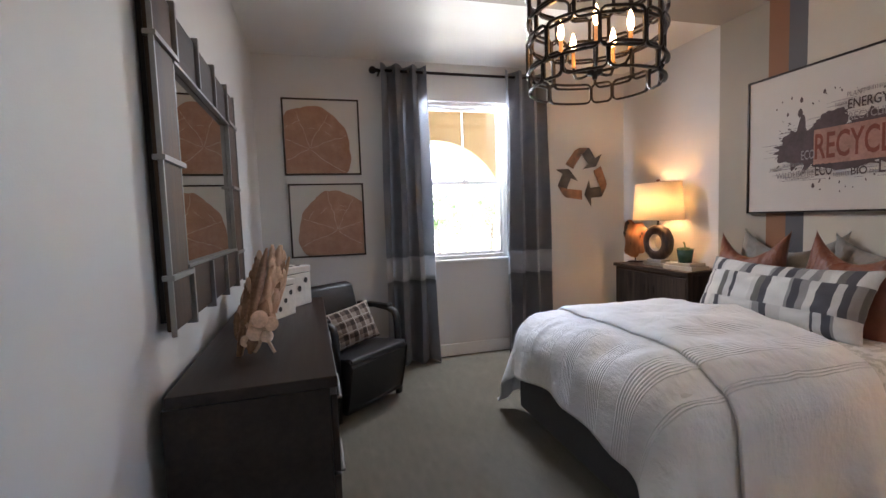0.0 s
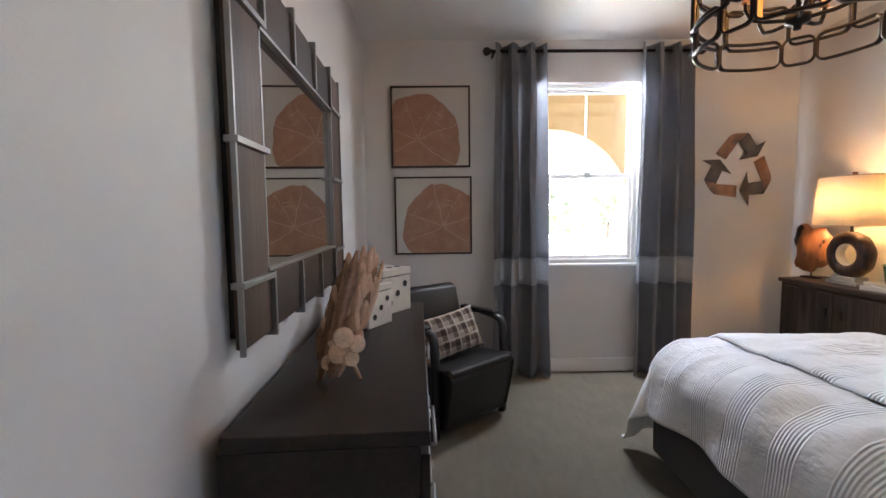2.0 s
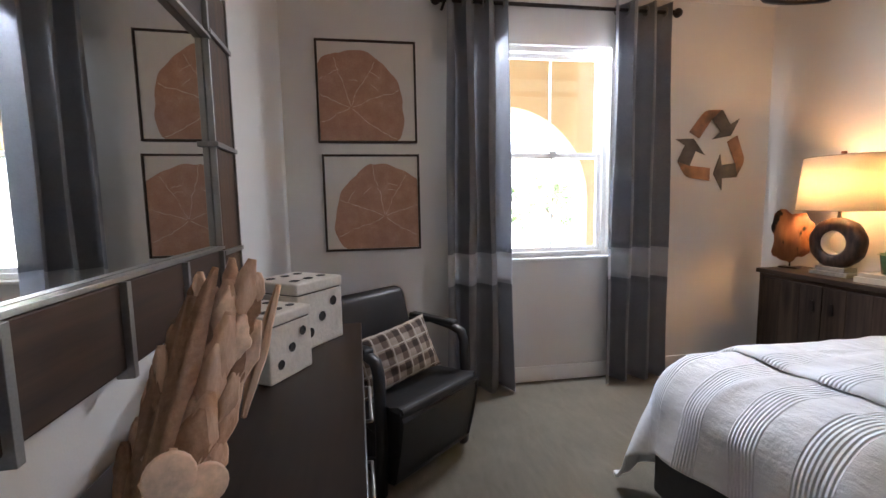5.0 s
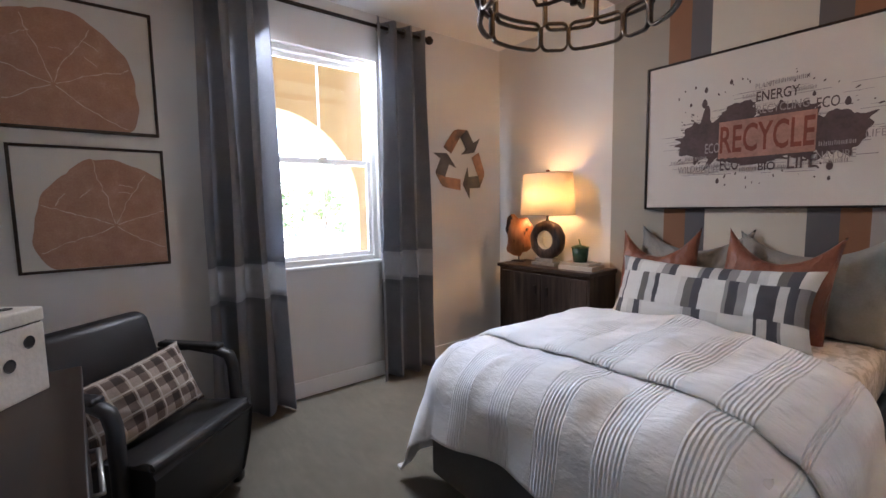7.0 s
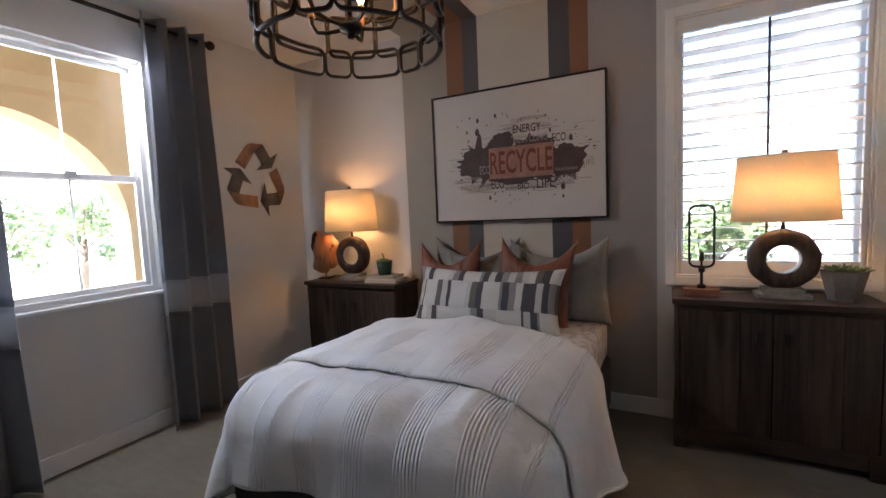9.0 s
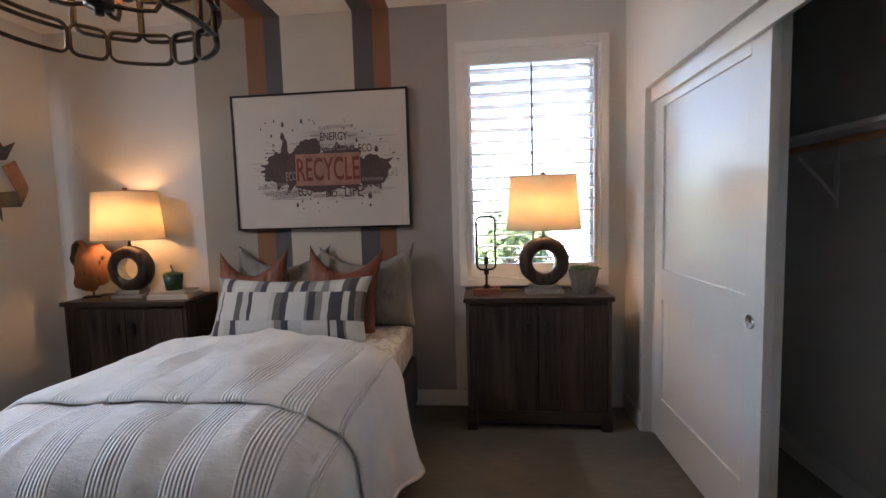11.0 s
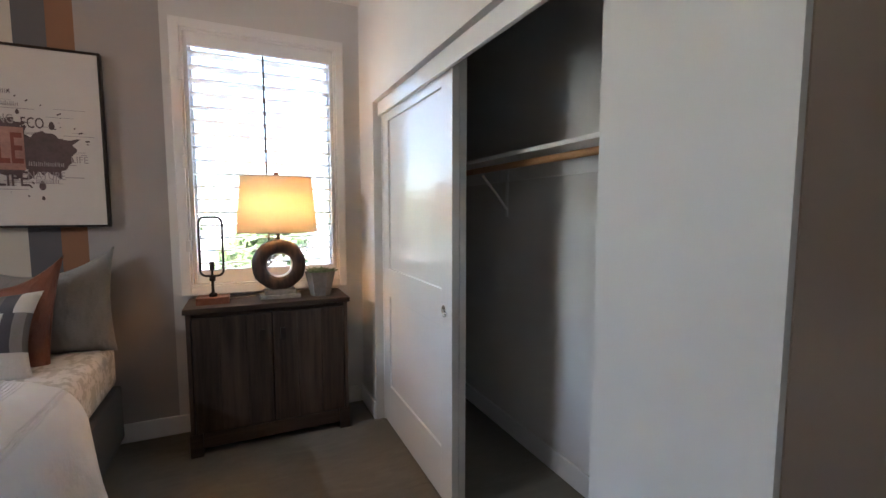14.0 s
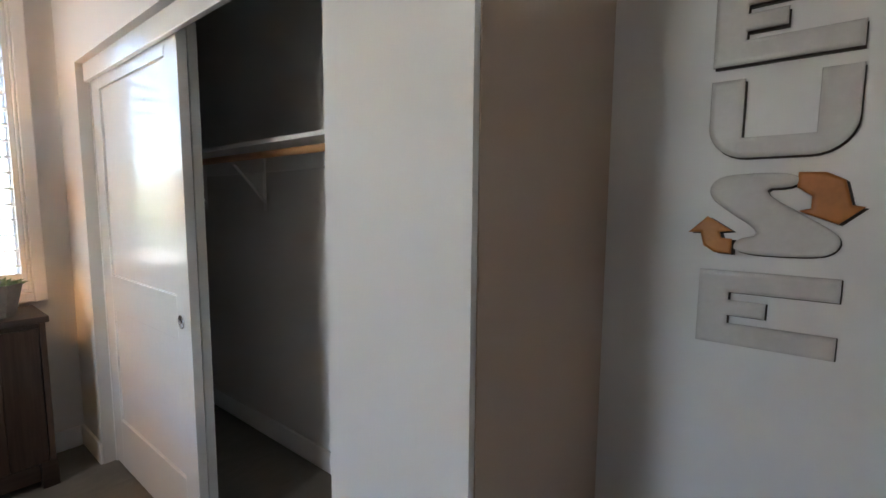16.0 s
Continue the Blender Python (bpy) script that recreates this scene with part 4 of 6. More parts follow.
def armchair():
    a = thing("armchair", "black leather lounge armchair with metal arms beside the curtain", "armchair", (0.781, 4.051, 0.0), 40)
    # local -y is the front; the front edge runs along x
    W = 0.545
    prof = [(0.02, 0.03), (0.0, 0.10), (-0.03, 0.22), (-0.052, 0.35), (-0.06, 0.425), (-0.02, 0.435), (0.12, 0.425), (0.30, 0.405), (0.48, 0.385),
            (0.54, 0.38), (0.56, 0.30), (0.53, 0.12), (0.48, 0.03), (0.33, 0.085), (0.18, 0.085)]
    for _ in range(2):
        n = len(prof)
        prof = [q for i in range(n) for q in (((prof[i][0] * 3 + prof[(i + 1) % n][0]) / 4, (prof[i][1] * 3 + prof[(i + 1) % n][1]) / 4), ((prof[i][0] + prof[(i + 1) % n][0] * 3) / 4, (prof[i][1] + prof[(i + 1) % n][1] * 3) / 4))]
    bm = bmesh.new()
    prism(bm, [(y, z) for y, z in prof], W)
    bm.transform(Matrix.Translation((W / 2, 0, 0)) @ pose(0, 0, 0, 0, 0, 90))
    bmesh.ops.bevel(bm, geom=[e for e in bm.edges if any(len(f.verts) > 4 for f in e.link_faces)], offset=0.012, segments=3, affect='EDGES')
    part("seat", bm, M_BLACK, a)
    back = bmesh.new()
    box(back, (-W / 2 + 0.005, -0.055, 0.0), (W / 2 - 0.005, 0.055, 0.50), 0.045, 4)
    for v in back.verts:
        k = v.co.z / 0.5
        v.co.y += 0.05 * math.sin(math.pi * k) * (-1) + 0.02 * (v.co.x / W * 2) ** 2
        v.co.x *= 1 - 0.09 * k * k
    back.transform(pose(0, 0.385, 0.365, -13, 0, 0))
    part("backrest", back, M_BLACK, a, "", True)
    for s in (-1, 1):
        arm = bmesh.new()
        x = s * (W / 2 + 0.03)
        pts = [(x, 0.53, 0.60), (x, 0.42, 0.650), (x, 0.27, 0.665), (x, 0.13, 0.650), (x, 0.07, 0.630), (x, 0.052, 0.58), (x, 0.048, 0.44), (x, 0.045, 0.28), (x, 0.06, 0.0)]
        tube(arm, pts, 0.034, 8, False, 0.6)
        part("arm", arm, M_BLACK, a, "black arm bending down into the front leg", True)
        part("arm_pad", boxed((x - 0.03, 0.11, 0.655), (x + 0.03, 0.45, 0.683), 0.012, 3), M_BLACK, a, "padded leather armrest")
        part("back_leg", tube(bmesh.new(), [(x, 0.53, 0.60), (x, 0.55, 0.30), (x, 0.57, 0.0)], 0.017, 8), M_BLACK, a, "", True)
    return a


armchair()
plaid = single("plaid_cushion", pillow_bm(0.51, 0.29, 0.13, seed=4), M_PLAID, "brown and cream plaid lumbar cushion on the armchair", "cushion", smooth=True)
plaid.matrix_world = pose(0.781, 4.051, 0, 0, 0, 40) @ pose(-0.045, 0.155, 0.432, -22, -6, -4)

# ---- bed ----
BX0, BY0, BY1 = 1.695, 2.325, 3.665
BC = (BY0 + BY1) / 2
bed = thing("bed", "upholstered charcoal bed with a white mattress in patterned sheets", "bed", (0, BC, 0.0))
HB = (BY1 - BY0) / 2
part("base", boxed((BX0, -HB, 0.045), (XE - 0.025, HB, 0.365), 0.018, 3), M_BEDBASE, bed, "charcoal upholstered base")
for x in (BX0 + 0.08, XE - 0.12):
    for y in (-HB + 0.08, HB - 0.08):
        part("foot", boxed((x - 0.03, y - 0.03, 0.0), (x + 0.03, y + 0.03, 0.05)), M_ESPRESSO, bed)
mt = boxed((BX0 + 0.04, -HB + 0.015, 0.362), (XE - 0.03, HB - 0.015, 0.625), 0.055, 5)
part("mattress", mt, M_SHEET, bed, "mattress in a pale damask fitted sheet", True)


def bend(s, a, r, flare):
    """How far out and down a cloth lies at the distance s from its middle: level to a, then round an edge of radius r, then hanging."""
    d = abs(s) - a
    g = 1 if s >= 0 else -1
    if d <= 0:
        return s, 0.0
    if d < r * math.pi / 2:
        k = d / r
        return g * (a + r * math.sin(k)), r * (1 - math.cos(k))
    rest = d - r * math.pi / 2
    return g * (a + r + flare * rest), r + rest


def quilt(name, x_foot, x_head, foot_len, n_len, s_len, top, lift, seed, mat_, label, edge_fold=0.0):
    """A quilt over the bed: n_len and s_len hang over the sides, foot_len over the foot."""
    rnd = random.Random(seed)
    bm = bmesh.new()
    uv = bm.loops.layers.uv.new("UVMap")
    a, r = HB - 0.16, 0.20
    s0, s1 = -(a + s_len), a + n_len
    nu, nv = 150, 84
    v0, v1 = x_foot - foot_len, x_head
    grid, coord = [], {}
    p = [rnd.uniform(0, 6.28) for _ in range(8)]
    for j in range(nv + 1):
        v = v0 + (v1 - v0) * j / nv
        row = []
        for i in range(nu + 1):
            s = s0 + (s1 - s0) * i / nu
            ds = max(0.0, abs(s) - a)
            mid = x_foot + 0.18
            dq = max(0.0, mid - v) if foot_len > 0 else 0.0
            d = math.hypot(ds, dq)
            out, drop = bend(d, 0.0, r + lift, 0.09)
            cs, sn = (ds / d, dq / d) if d > 0 else (0.0, 0.0)
            sg = 1 if s >= 0 else -1
            drop = min(drop, 0.60)
            hang = max(0.0, drop - 0.18)
            wave = math.sin(17 * v + p[0] + 3 * noise.noise(Vector((v * 3, 0, seed)))) * 0.55 + math.sin(9 * v + p[1]) * 0.45
            wavf = math.sin(15 * s + p[2]) * 0.5 + math.sin(8 * s + p[3]) * 0.5
            out += hang * 0.15 * (wave * cs * cs + wavf * sn * sn)
            # the loose corners swing outwards
            out += hang * 0.33 * (2 * cs * sn) ** 2
            yo = sg * (min(abs(s), a) + cs * out)
            x = (mid - sn * out) if dq > 0 else v
            low = drop
            z = top + lift - drop
            # puffed crown, wrinkles and hanging folds
            crown = 0.066 * max(0.0, 1 - (s / (a + 0.12)) ** 2)
            z += crown
            wr = noise.noise(Vector((v * 2.6 + seed, s * 3.4, 0.3))) * 0.020 + noise.noise(Vector((v * 7.0, s * 10.0 + seed, 1.7))) * 0.010 + noise.noise(Vector((v * 15.0 + s * 9.0, s * 14.0 - v * 6.0 + seed, 2.9))) * 0.0045
            wr += 0.007 * math.sin(14 * s + 5 * noise.noise(Vector((v * 2, s, seed)))) * max(0, 1 - low * 3)
            ridge = max(0.0, 1 - abs(1.8 * noise.noise(Vector((s * 4.2 + 0.7 * v, v * 0.9 + seed, 5.2))))) ** 2
            near_foot = max(0.0, 1 - abs(v - (x_foot + 0.10)) / 0.50) if foot_len > 0 else 0.2
            wr += 0.020 * near_foot * (ridge - 0.35)
            z += wr * (1.0 if low < 0.2 else 0.4)
            if edge_fold and v < x_foot + edge_fold:
                k = 1 - (v - x_foot) / edge_fold
                z -= (1 - math.sqrt(max(0.0, 1 - k * k))) * lift * 0.9
            x += 0.020 * noise.noise(Vector((s * 2.0, seed, 4.0))) * (1 if j > nv * 0.7 or edge_fold else 0.3)
            z = max(z, 0.035)
            vert = bm.verts.new((x, yo, z))
            coord[vert] = (s, v)
            row.append(vert)
        grid.append(row)
    for j in range(nv):
        for i in range(nu):
            f = bm.faces.new((grid[j][i], grid[j][i + 1], grid[j + 1][i + 1], grid[j + 1][i]))
            for lp in f.loops:
                lp[uv].uv = coord[lp.vert]
    bmesh.ops.recalc_face_normals(bm, faces=bm.faces)
    bmesh.ops.solidify(bm, geom=bm.faces[:], thickness=0.012)
    return part(name, bm, mat_, quilt_thing, label, True)


quilt_thing = thing("comforter", "white cotton comforter with pintuck bands, turned back over the bed", "comforter", (0, BC, 0))
quilt("spread_layer", 1.63, 2.62, 0.30, 0.62, 0.66, 0.665, 0.0, 3, M_COMFORT, "white cotton comforter with pintuck bands spread over the bed")
quilt("turned_back_layer", 1.93, 2.70, 0.0, 0.60, 0.86, 0.672, 0.024, 3, M_COMFORT, "turned-back upper layer of the white pintucked comforter", 0.05)


def cushion(name, w, h, t, at, tilt, yaw, roll, material, label, seed, sag=0.0):
    ob = single(name, pillow_bm(w, h, t, seed=seed, sag=sag), material, label, "pillow", smooth=True, group="pillows on the bed")
    ob.matrix_world = pose(*at, 0, 0, -90 + yaw) @ pose(0, 0, 0, -tilt, roll, 0)
    return ob


cushion("euro_sham", 0.66, 0.58, 0.20, (3.375, 3.25, 0.60), 13, 2, 1, M_SHAM, "grey cotton euro sham leaning on the striped wall", 1, 0.13)
cushion("euro_sham", 0.68, 0.575, 0.21, (3.365, 2.635, 0.60), 12, -3, -2, M_SHAM, "grey cotton euro sham at the window side of the bed", 2, 0.12)
cushion("leather_pillow", 0.48, 0.58, 0.17, (3.20, 3.35, 0.60), 16, 3, -3, M_COGNAC, "cognac leather square pillow with peaked corners", 3, 0.16)
cushion("leather_pillow", 0.51, 0.58, 0.18, (3.19, 2.78, 0.60), 15, -4, 3, M_COGNAC, "cognac leather square pillow behind the striped one", 7, 0.15)
cushion("lumbar_pillow", 1.01, 0.41, 0.21, (3.00, 3.03, 0.615), 24, -1, 0, M_STRIPEPILLOW, "long patchwork pillow in grey, charcoal and white stripes", 5, 0.02)

# ---- cabinets ----


def cabinet(at, label):
    """A two-door rustic cabinet; local x is out of the wall, y along it."""
    c = thing("cabinet", label, "cabinet", at, 180, group="rustic cabinets")
    D, W, H = 0.335, 0.872, 0.838
    # local: x from 0 (back) to D (front), y from 0 to W
    part("top", boxed((0.0, -0.012, H - 0.03), (D + 0.022, W + 0.012, H), 0.004), M_RUSTIC_TOP, c, "dark plank top")
    for y0 in (0.0, W - 0.022):
        part("side_panel", boxed((0.004, y0, 0.03), (D, y0 + 0.022, H - 0.031), 0.002), M_RUSTIC, c)
    part("back_panel", boxed((0.004, 0.024, 0.08), (0.016, W - 0.024, H - 0.032)), M_RUSTIC, c)
    part("bottom_panel", boxed((0.018, 0.024, 0.085), (D - 0.026, W - 0.024, 0.105)), M_RUSTIC, c)
    part("top_rail", boxed((D - 0.022, 0.024, H - 0.055), (D - 0.002, W - 0.024, H - 0.032)), M_RUSTIC_TOP, c)
    part("bottom_rail", boxed((D - 0.022, 0.06, 0.045), (D + 0.004, W - 0.06, 0.125), 0.003), M_RUSTIC_TOP, c)
    for x0, x1, y0, y1 in ((D - 0.05, D + 0.008, -0.006, 0.058), (D - 0.05, D + 0.008, W - 0.058, W + 0.006), (0.004, 0.06, -0.004, 0.05), (0.004, 0.06, W - 0.05, W + 0.004)):
        part("bracket_foot", boxed((x0, y0, 0.0), (x1, y1, 0.13), 0.004), M_RUSTIC_TOP, c, "dark bracket foot")
    for y0, y1, hinge in ((0.026, W / 2 - 0.002, 1), (W / 2 + 0.002, W - 0.026, -1)):
        z0, z1 = 0.128, H - 0.058
        d = part("door", boxed((D - 0.024, y0, z0), (D - 0.006, y1, z1), 0.001), M_RUSTIC, c)
        n = 3
        for i in range(n):
            ya = y0 + (y1 - y0) * i / n
            yb = y0 + (y1 - y0) * (i + 1) / n
            part("plank", boxed((D - 0.008, ya + 0.001, z0), (D + 0.001, yb - 0.001, z1), 0.002), M_RUSTIC, d)
        kb = bmesh.new()
        ky = y1 - 0.055 if hinge > 0 else y0 + 0.055
        prism(kb, rounded(0.028, 0.075, 0.012, 3), 0.006)
        kb.transform(pose(D + 0.008, ky, z1 - 0.13, 0, 0, 90))
        part("pull_plate", kb, M_IRON, d, "black iron pull plate")
    return c


CT = 0.838
cabinet((XE - 0.018, 1.957, 0.0), "rustic dark wood two-door cabinet under the shuttered window")
cabinet((XE - 0.018, 4.658, 0.0), "rustic dark wood two-door cabinet in the corner beside the bed")

# ---- lamps ----


def table_lamp(x, y, label, shade_r):
    l = thing("table_lamp", label, "lamp", (x, y, CT), -90, group="ring table lamps")
    part("base_block", boxed((-0.115, -0.062, 0.0), (0.115, 0.062, 0.026), 0.004), M_GREYWASH, l, "grey-washed wooden block")
    part("base_step", boxed((-0.088, -0.05, 0.026), (0.088, 0.05, 0.054), 0.004), M_GREYWASH, l, "grey-washed wooden block")
    R, r, zc = 0.152, 0.075, 0.054 + 0.148
    bm = bmesh.new()
    rings = []
    n = 48
    prof = [(R, -0.030), (R + 0.004, 0.0), (R, 0.030), (R - 0.020, 0.045), (r + 0.018, 0.045), (r, 0.034), (r, -0.034), (r + 0.018, -0.045), (R - 0.020, -0.045)]
    for k in range(n):
        a = 2 * math.pi * k / n
        wob = 1 + 0.012 * math.sin(9 * a) + 0.008 * math.sin(23 * a)
        rings.append([bm.verts.new((q * (wob if q > 0.1 else 1) * math.cos(a), w, zc + q * (wob if q > 0.1 else 1) * math.sin(a))) for q, w in prof])
    for k in range(n):
        A, B = rings[k], rings[(k + 1) % n]
        for i in range(len(prof)):
            j = (i + 1) % len(prof)
            bm.faces.new((A[i], A[j], B[j], B[i]))
    bmesh.ops.recalc_face_normals(bm, faces=bm.faces)
    part("ring", bm, M_DONUT, l, "dark carved wooden ring", True)
    bm = bmesh.new()
    rr = []
    for k in range(n):
        a = 2 * math.pi * k / n
        rr.append([bm.verts.new((q * math.cos(a), w, zc + q * math.sin(a))) for q, w in ((0.0748, -0.033), (0.0748, 0.033), (0.071, 0.030), (0.071, -0.030))])
    for k in range(n):
        A, B = rr[k], rr[(k + 1) % n]
        for i in range(4):
            bm.faces.new((A[i], A[(i + 1) % 4], B[(i + 1) % 4], B[i]))
    part("ring_lining", bm, M_RIM, l, "pale lining inside the ring", True)
    zt = zc + R
    part("neck", lathe(bmesh.new(), [(0.016, zt - 0.006), (0.012, zt + 0.01), (0.009, zt + 0.02), (0.009, zt + 0.10), (0.018, zt + 0.11), (0.018, zt + 0.15)], 14), M_ROD, l, "", True)
    z0, z1 = 0.402, 0.728
    t, b = 0.203 * shade_r, 0.229 * shade_r
    bm = bmesh.new()
    prof = [(b, z0), (t, z1), (t - 0.004, z1), (b - 0.004, z0)]
    sides = 56
    rg = [[bm.verts.new((q * math.cos(2 * math.pi * k / sides), q * 0.86 * math.sin(2 * math.pi * k / sides), z)) for k in range(sides)] for q, z in prof]
    for i in range(4):
        A, B = rg[i], rg[(i + 1) % 4]
        for k in range(sides):
            bm.faces.new((A[k], A[(k + 1) % sides], B[(k + 1) % sides], B[k]))
    sh = part("shade", bm, M_SHADE, l, "cream linen drum shade, lit from inside", True)
    for q, z in ((b, z0), (t, z1)):
        tr = bmesh.new()
        tube(tr, [((q + 0.0005) * math.cos(2 * math.pi * k / 40), (q + 0.0005) * 0.86 * math.sin(2 * math.pi * k / 40), z) for k in range(40)], 0.0028, 6, True)
        part("trim", tr, M_BOOK2, sh, "stitched edge binding", True)
    hp = bmesh.new()
    for a in (0, math.pi):
        tube(hp, [(0, 0, z1 - 0.012), ((t - 0.003) * math.cos(a), (t - 0.003) * 0.86 * math.sin(a), z1 - 0.004)], 0.002, 5)
    part("spider", hp, M_ROD, sh)
    fb = lathe(bmesh.new(), [(0.006, z1 - 0.03), (0.006, z1 + 0.004), (0.014, z1 + 0.006), (0.015, z1 + 0.028), (0.012, z1 + 0.031)], 14)
    part("finial", fb, M_CEDAR, l, "brown finial", True)
    bb = lathe(bmesh.new(), [(0.012, 0.50), (0.024, 0.525), (0.031, 0.555), (0.028, 0.58), (0.014, 0.60)], 16)
    part("bulb", bb, M_BULB, l, "glowing bulb", True)
    return l


LAMP_1 = (3.345, 4.283)
LAMP_2 = (3.335, 1.463)
table_lamp(*LAMP_1, "lit table lamp with a dark wooden ring base in the corner", 0.99)
table_lamp(*LAMP_2, "lit table lamp with a dark wooden ring base before the shutters", 1.0)

# ---- things on the corner cabinet ----


def slab_on_stand():
    s = thing("live_edge_slab", "polished orange live-edge wood slab on a small stand", "sculpture", (3.36, 4.60, CT), -70)
    part("stand", boxed((-0.055, -0.035, 0.0), (0.055, 0.035, 0.012), 0.003), M_IRON, s, "dark metal foot")
    part("stem", lathe(bmesh.new(), [(0.005, 0.01), (0.004, 0.07)], 10), M_ROD, s)
    pts = []
    for i in range(40):
        a = 2 * math.pi * i / 40
        r = 1 + 0.10 * math.sin(3 * a + 1) + 0.06 * math.sin(7 * a) + 0.03 * math.sin(13 * a + 2)
        sq = (abs(math.cos(a)) ** 4 + abs(math.sin(a)) ** 4) ** -0.25
        pts.append((0.115 * sq * r * math.cos(a), 0.225 + 0.165 * sq * r * math.sin(a)))
    bm = prism(bmesh.new(), pts, 0.024, Matrix.Translation((0, -0.012, 0)))
    bmesh.ops.bevel(bm, geom=[e for e in bm.edges if any(len(f.verts) > 4 for f in e.link_faces)], offset=0.005, segments=2, affect='EDGES')
    part("slab", bm, M_SLAB, s, "orange slab with dark voids", True)
    return s


slab_on_stand()


def book(at, turn, size, cover, label):
    b = thing("book", label, "book", at, turn, group="books under the plant")
    x, y, z = size
    part("pages", boxed((-x / 2 + 0.004, -y / 2 + 0.004, 0.003), (x / 2 - 0.004, y / 2 - 0.003, z - 0.003)), M_PAPER, b, "cream page block")
    cv = bmesh.new()
    box(cv, (-x / 2, -y / 2, 0), (x / 2, y / 2, 0.003))
    box(cv, (-x / 2, -y / 2, z - 0.003), (x / 2, y / 2, z))
    box(cv, (-x / 2, -y / 2, 0.003), (-x / 2 + 0.003, y / 2, z - 0.003))
    part("cover", cv, cover, b)
    return b


book((3.33, 3.955, CT), 6, (0.20, 0.27, 0.030), M_BOOK, "cream hardback book lying on the corner cabinet")
book((3.33, 3.962, CT + 0.030), 2, (0.17, 0.24, 0.022), M_BOOK2, "thinner tan book lying on the cream one")


def rosette(bm, c, n, length, seed, lift=0.6, width=0.35):
    """Fleshy pointed leaves in a spiral about c."""
    rnd = random.Random(seed)
    for i in range(n):
        k = i / n
        a = i * 2.39996
        el = radians(80 - 65 * k) * lift + rnd.uniform(-0.1, 0.1)
        ln = length * (0.45 + 0.6 * k) * rnd.uniform(0.85, 1.15)
        d = Vector((math.cos(a) * math.cos(el), math.sin(a) * math.cos(el), math.sin(el)))
        s = Vector((-math.sin(a), math.cos(a), 0))
        up = d.cross(s)
        w = ln * width
        p = [c, c + d * ln * 0.55 + s * w * 0.5, c + d * ln, c + d * ln * 0.55 - s * w * 0.5, c + d * ln * 0.5 + up * w * 0.28, c + d * ln * 0.5 - up * w * 0.28]
        v = [bm.verts.new(q) for q in p]
        for f in ((0, 1, 4), (1, 2, 4), (2, 3, 4), (3, 0, 4), (1, 0, 5), (2, 1, 5), (3, 2, 5), (0, 3, 5)):
            bm.faces.new([v[q] for q in f])


def potted(at, label, square, potmat, r0, r1, h, heads, seed):
    p = thing("potted_succulent", label, "plant", at, 18 if square else 0)
    sides = 6 if square else 22
    part("pot", lathe(bmesh.new(), [(r0, 0), (r1, h), (r1 - 0.008, h), (r1 - 0.012, h - 0.02)], sides), potmat, p, "", not square)
    part("soil", lathe(bmesh.new(), [(r1 - 0.013, h - 0.026), (r1 - 0.013, h - 0.018)], sides), M_BARK, p)
    rnd = random.Random(seed)
    for i in range(heads):
        a = i * 2.4
        q = (r1 - 0.02) * math.sqrt(i / heads)
        bm = bmesh.new()
        rosette(bm, Vector((q * math.cos(a), q * math.sin(a), h - 0.008)), 16, rnd.uniform(0.046, 0.068), seed + i, 0.85)
        part("rosette", bm, M_SUCC, p, "fleshy green rosette")
    if not square:
        bm = bmesh.new()
        tube(bm, [(0, 0, h), (0.004, 0.006, h + 0.03), (-0.004, 0.012, h + 0.065)], 0.006, 6)
        part("shoot", bm, M_SUCC, p, "upright green shoot", True)
    return p


potted((3.33, 3.965, CT + 0.052), "small green succulent in a glazed green pot on two books", False, M_GREENPOT, 0.050, 0.062, 0.105, 7, 3)
potted((3.31, 1.225, CT), "pale succulent in a tapered grey wooden pot", True, M_POT, 0.060, 0.092, 0.150, 9, 21)


def wire_frame_lamp():
    w = thing("wire_sculpture", "black wire loop with a bulb socket on a red-brown block", "decor", (3.31, 1.825, CT), -90)
    part("block", boxed((-0.085, -0.055, 0.0), (0.085, 0.055, 0.040), 0.004), M_CEDAR, w, "red-brown wooden block")
    part("post", lathe(bmesh.new(), [(0.022, 0.04), (0.022, 0.055), (0.008, 0.062), (0.007, 0.125), (0.016, 0.13), (0.016, 0.155), (0.006, 0.16), (0.006, 0.19)], 14), M_IRON, w, "black metal post", True)
    lp = bmesh.new()
    tube(lp, [(x, 0, 0.325 + z) for x, z in rounded(0.118, 0.335, 0.032)], 0.0065, 8, True)
    part("loop", lp, M_IRON, w, "rounded black wire loop", True)
    part("socket", lathe(bmesh.new(), [(0.012, 0.19), (0.014, 0.20), (0.014, 0.235), (0.010, 0.24)], 12), M_ROD, w, "", True)
    return w


wire_frame_lamp()
cord = single("lamp_cord", tube(bmesh.new(), [(3.44, 1.60, CT + 0.004), (3.42, 1.68, CT + 0.004), (3.40, 1.74, CT + 0.004), (3.43, 1.85, CT + 0.004), (3.50, 1.90, CT + 0.004)], 0.0035, 6), M_BOOK2, "thin tan lamp cord lying on the cabinet", "cord", smooth=True)

# ---- shuttered window ----


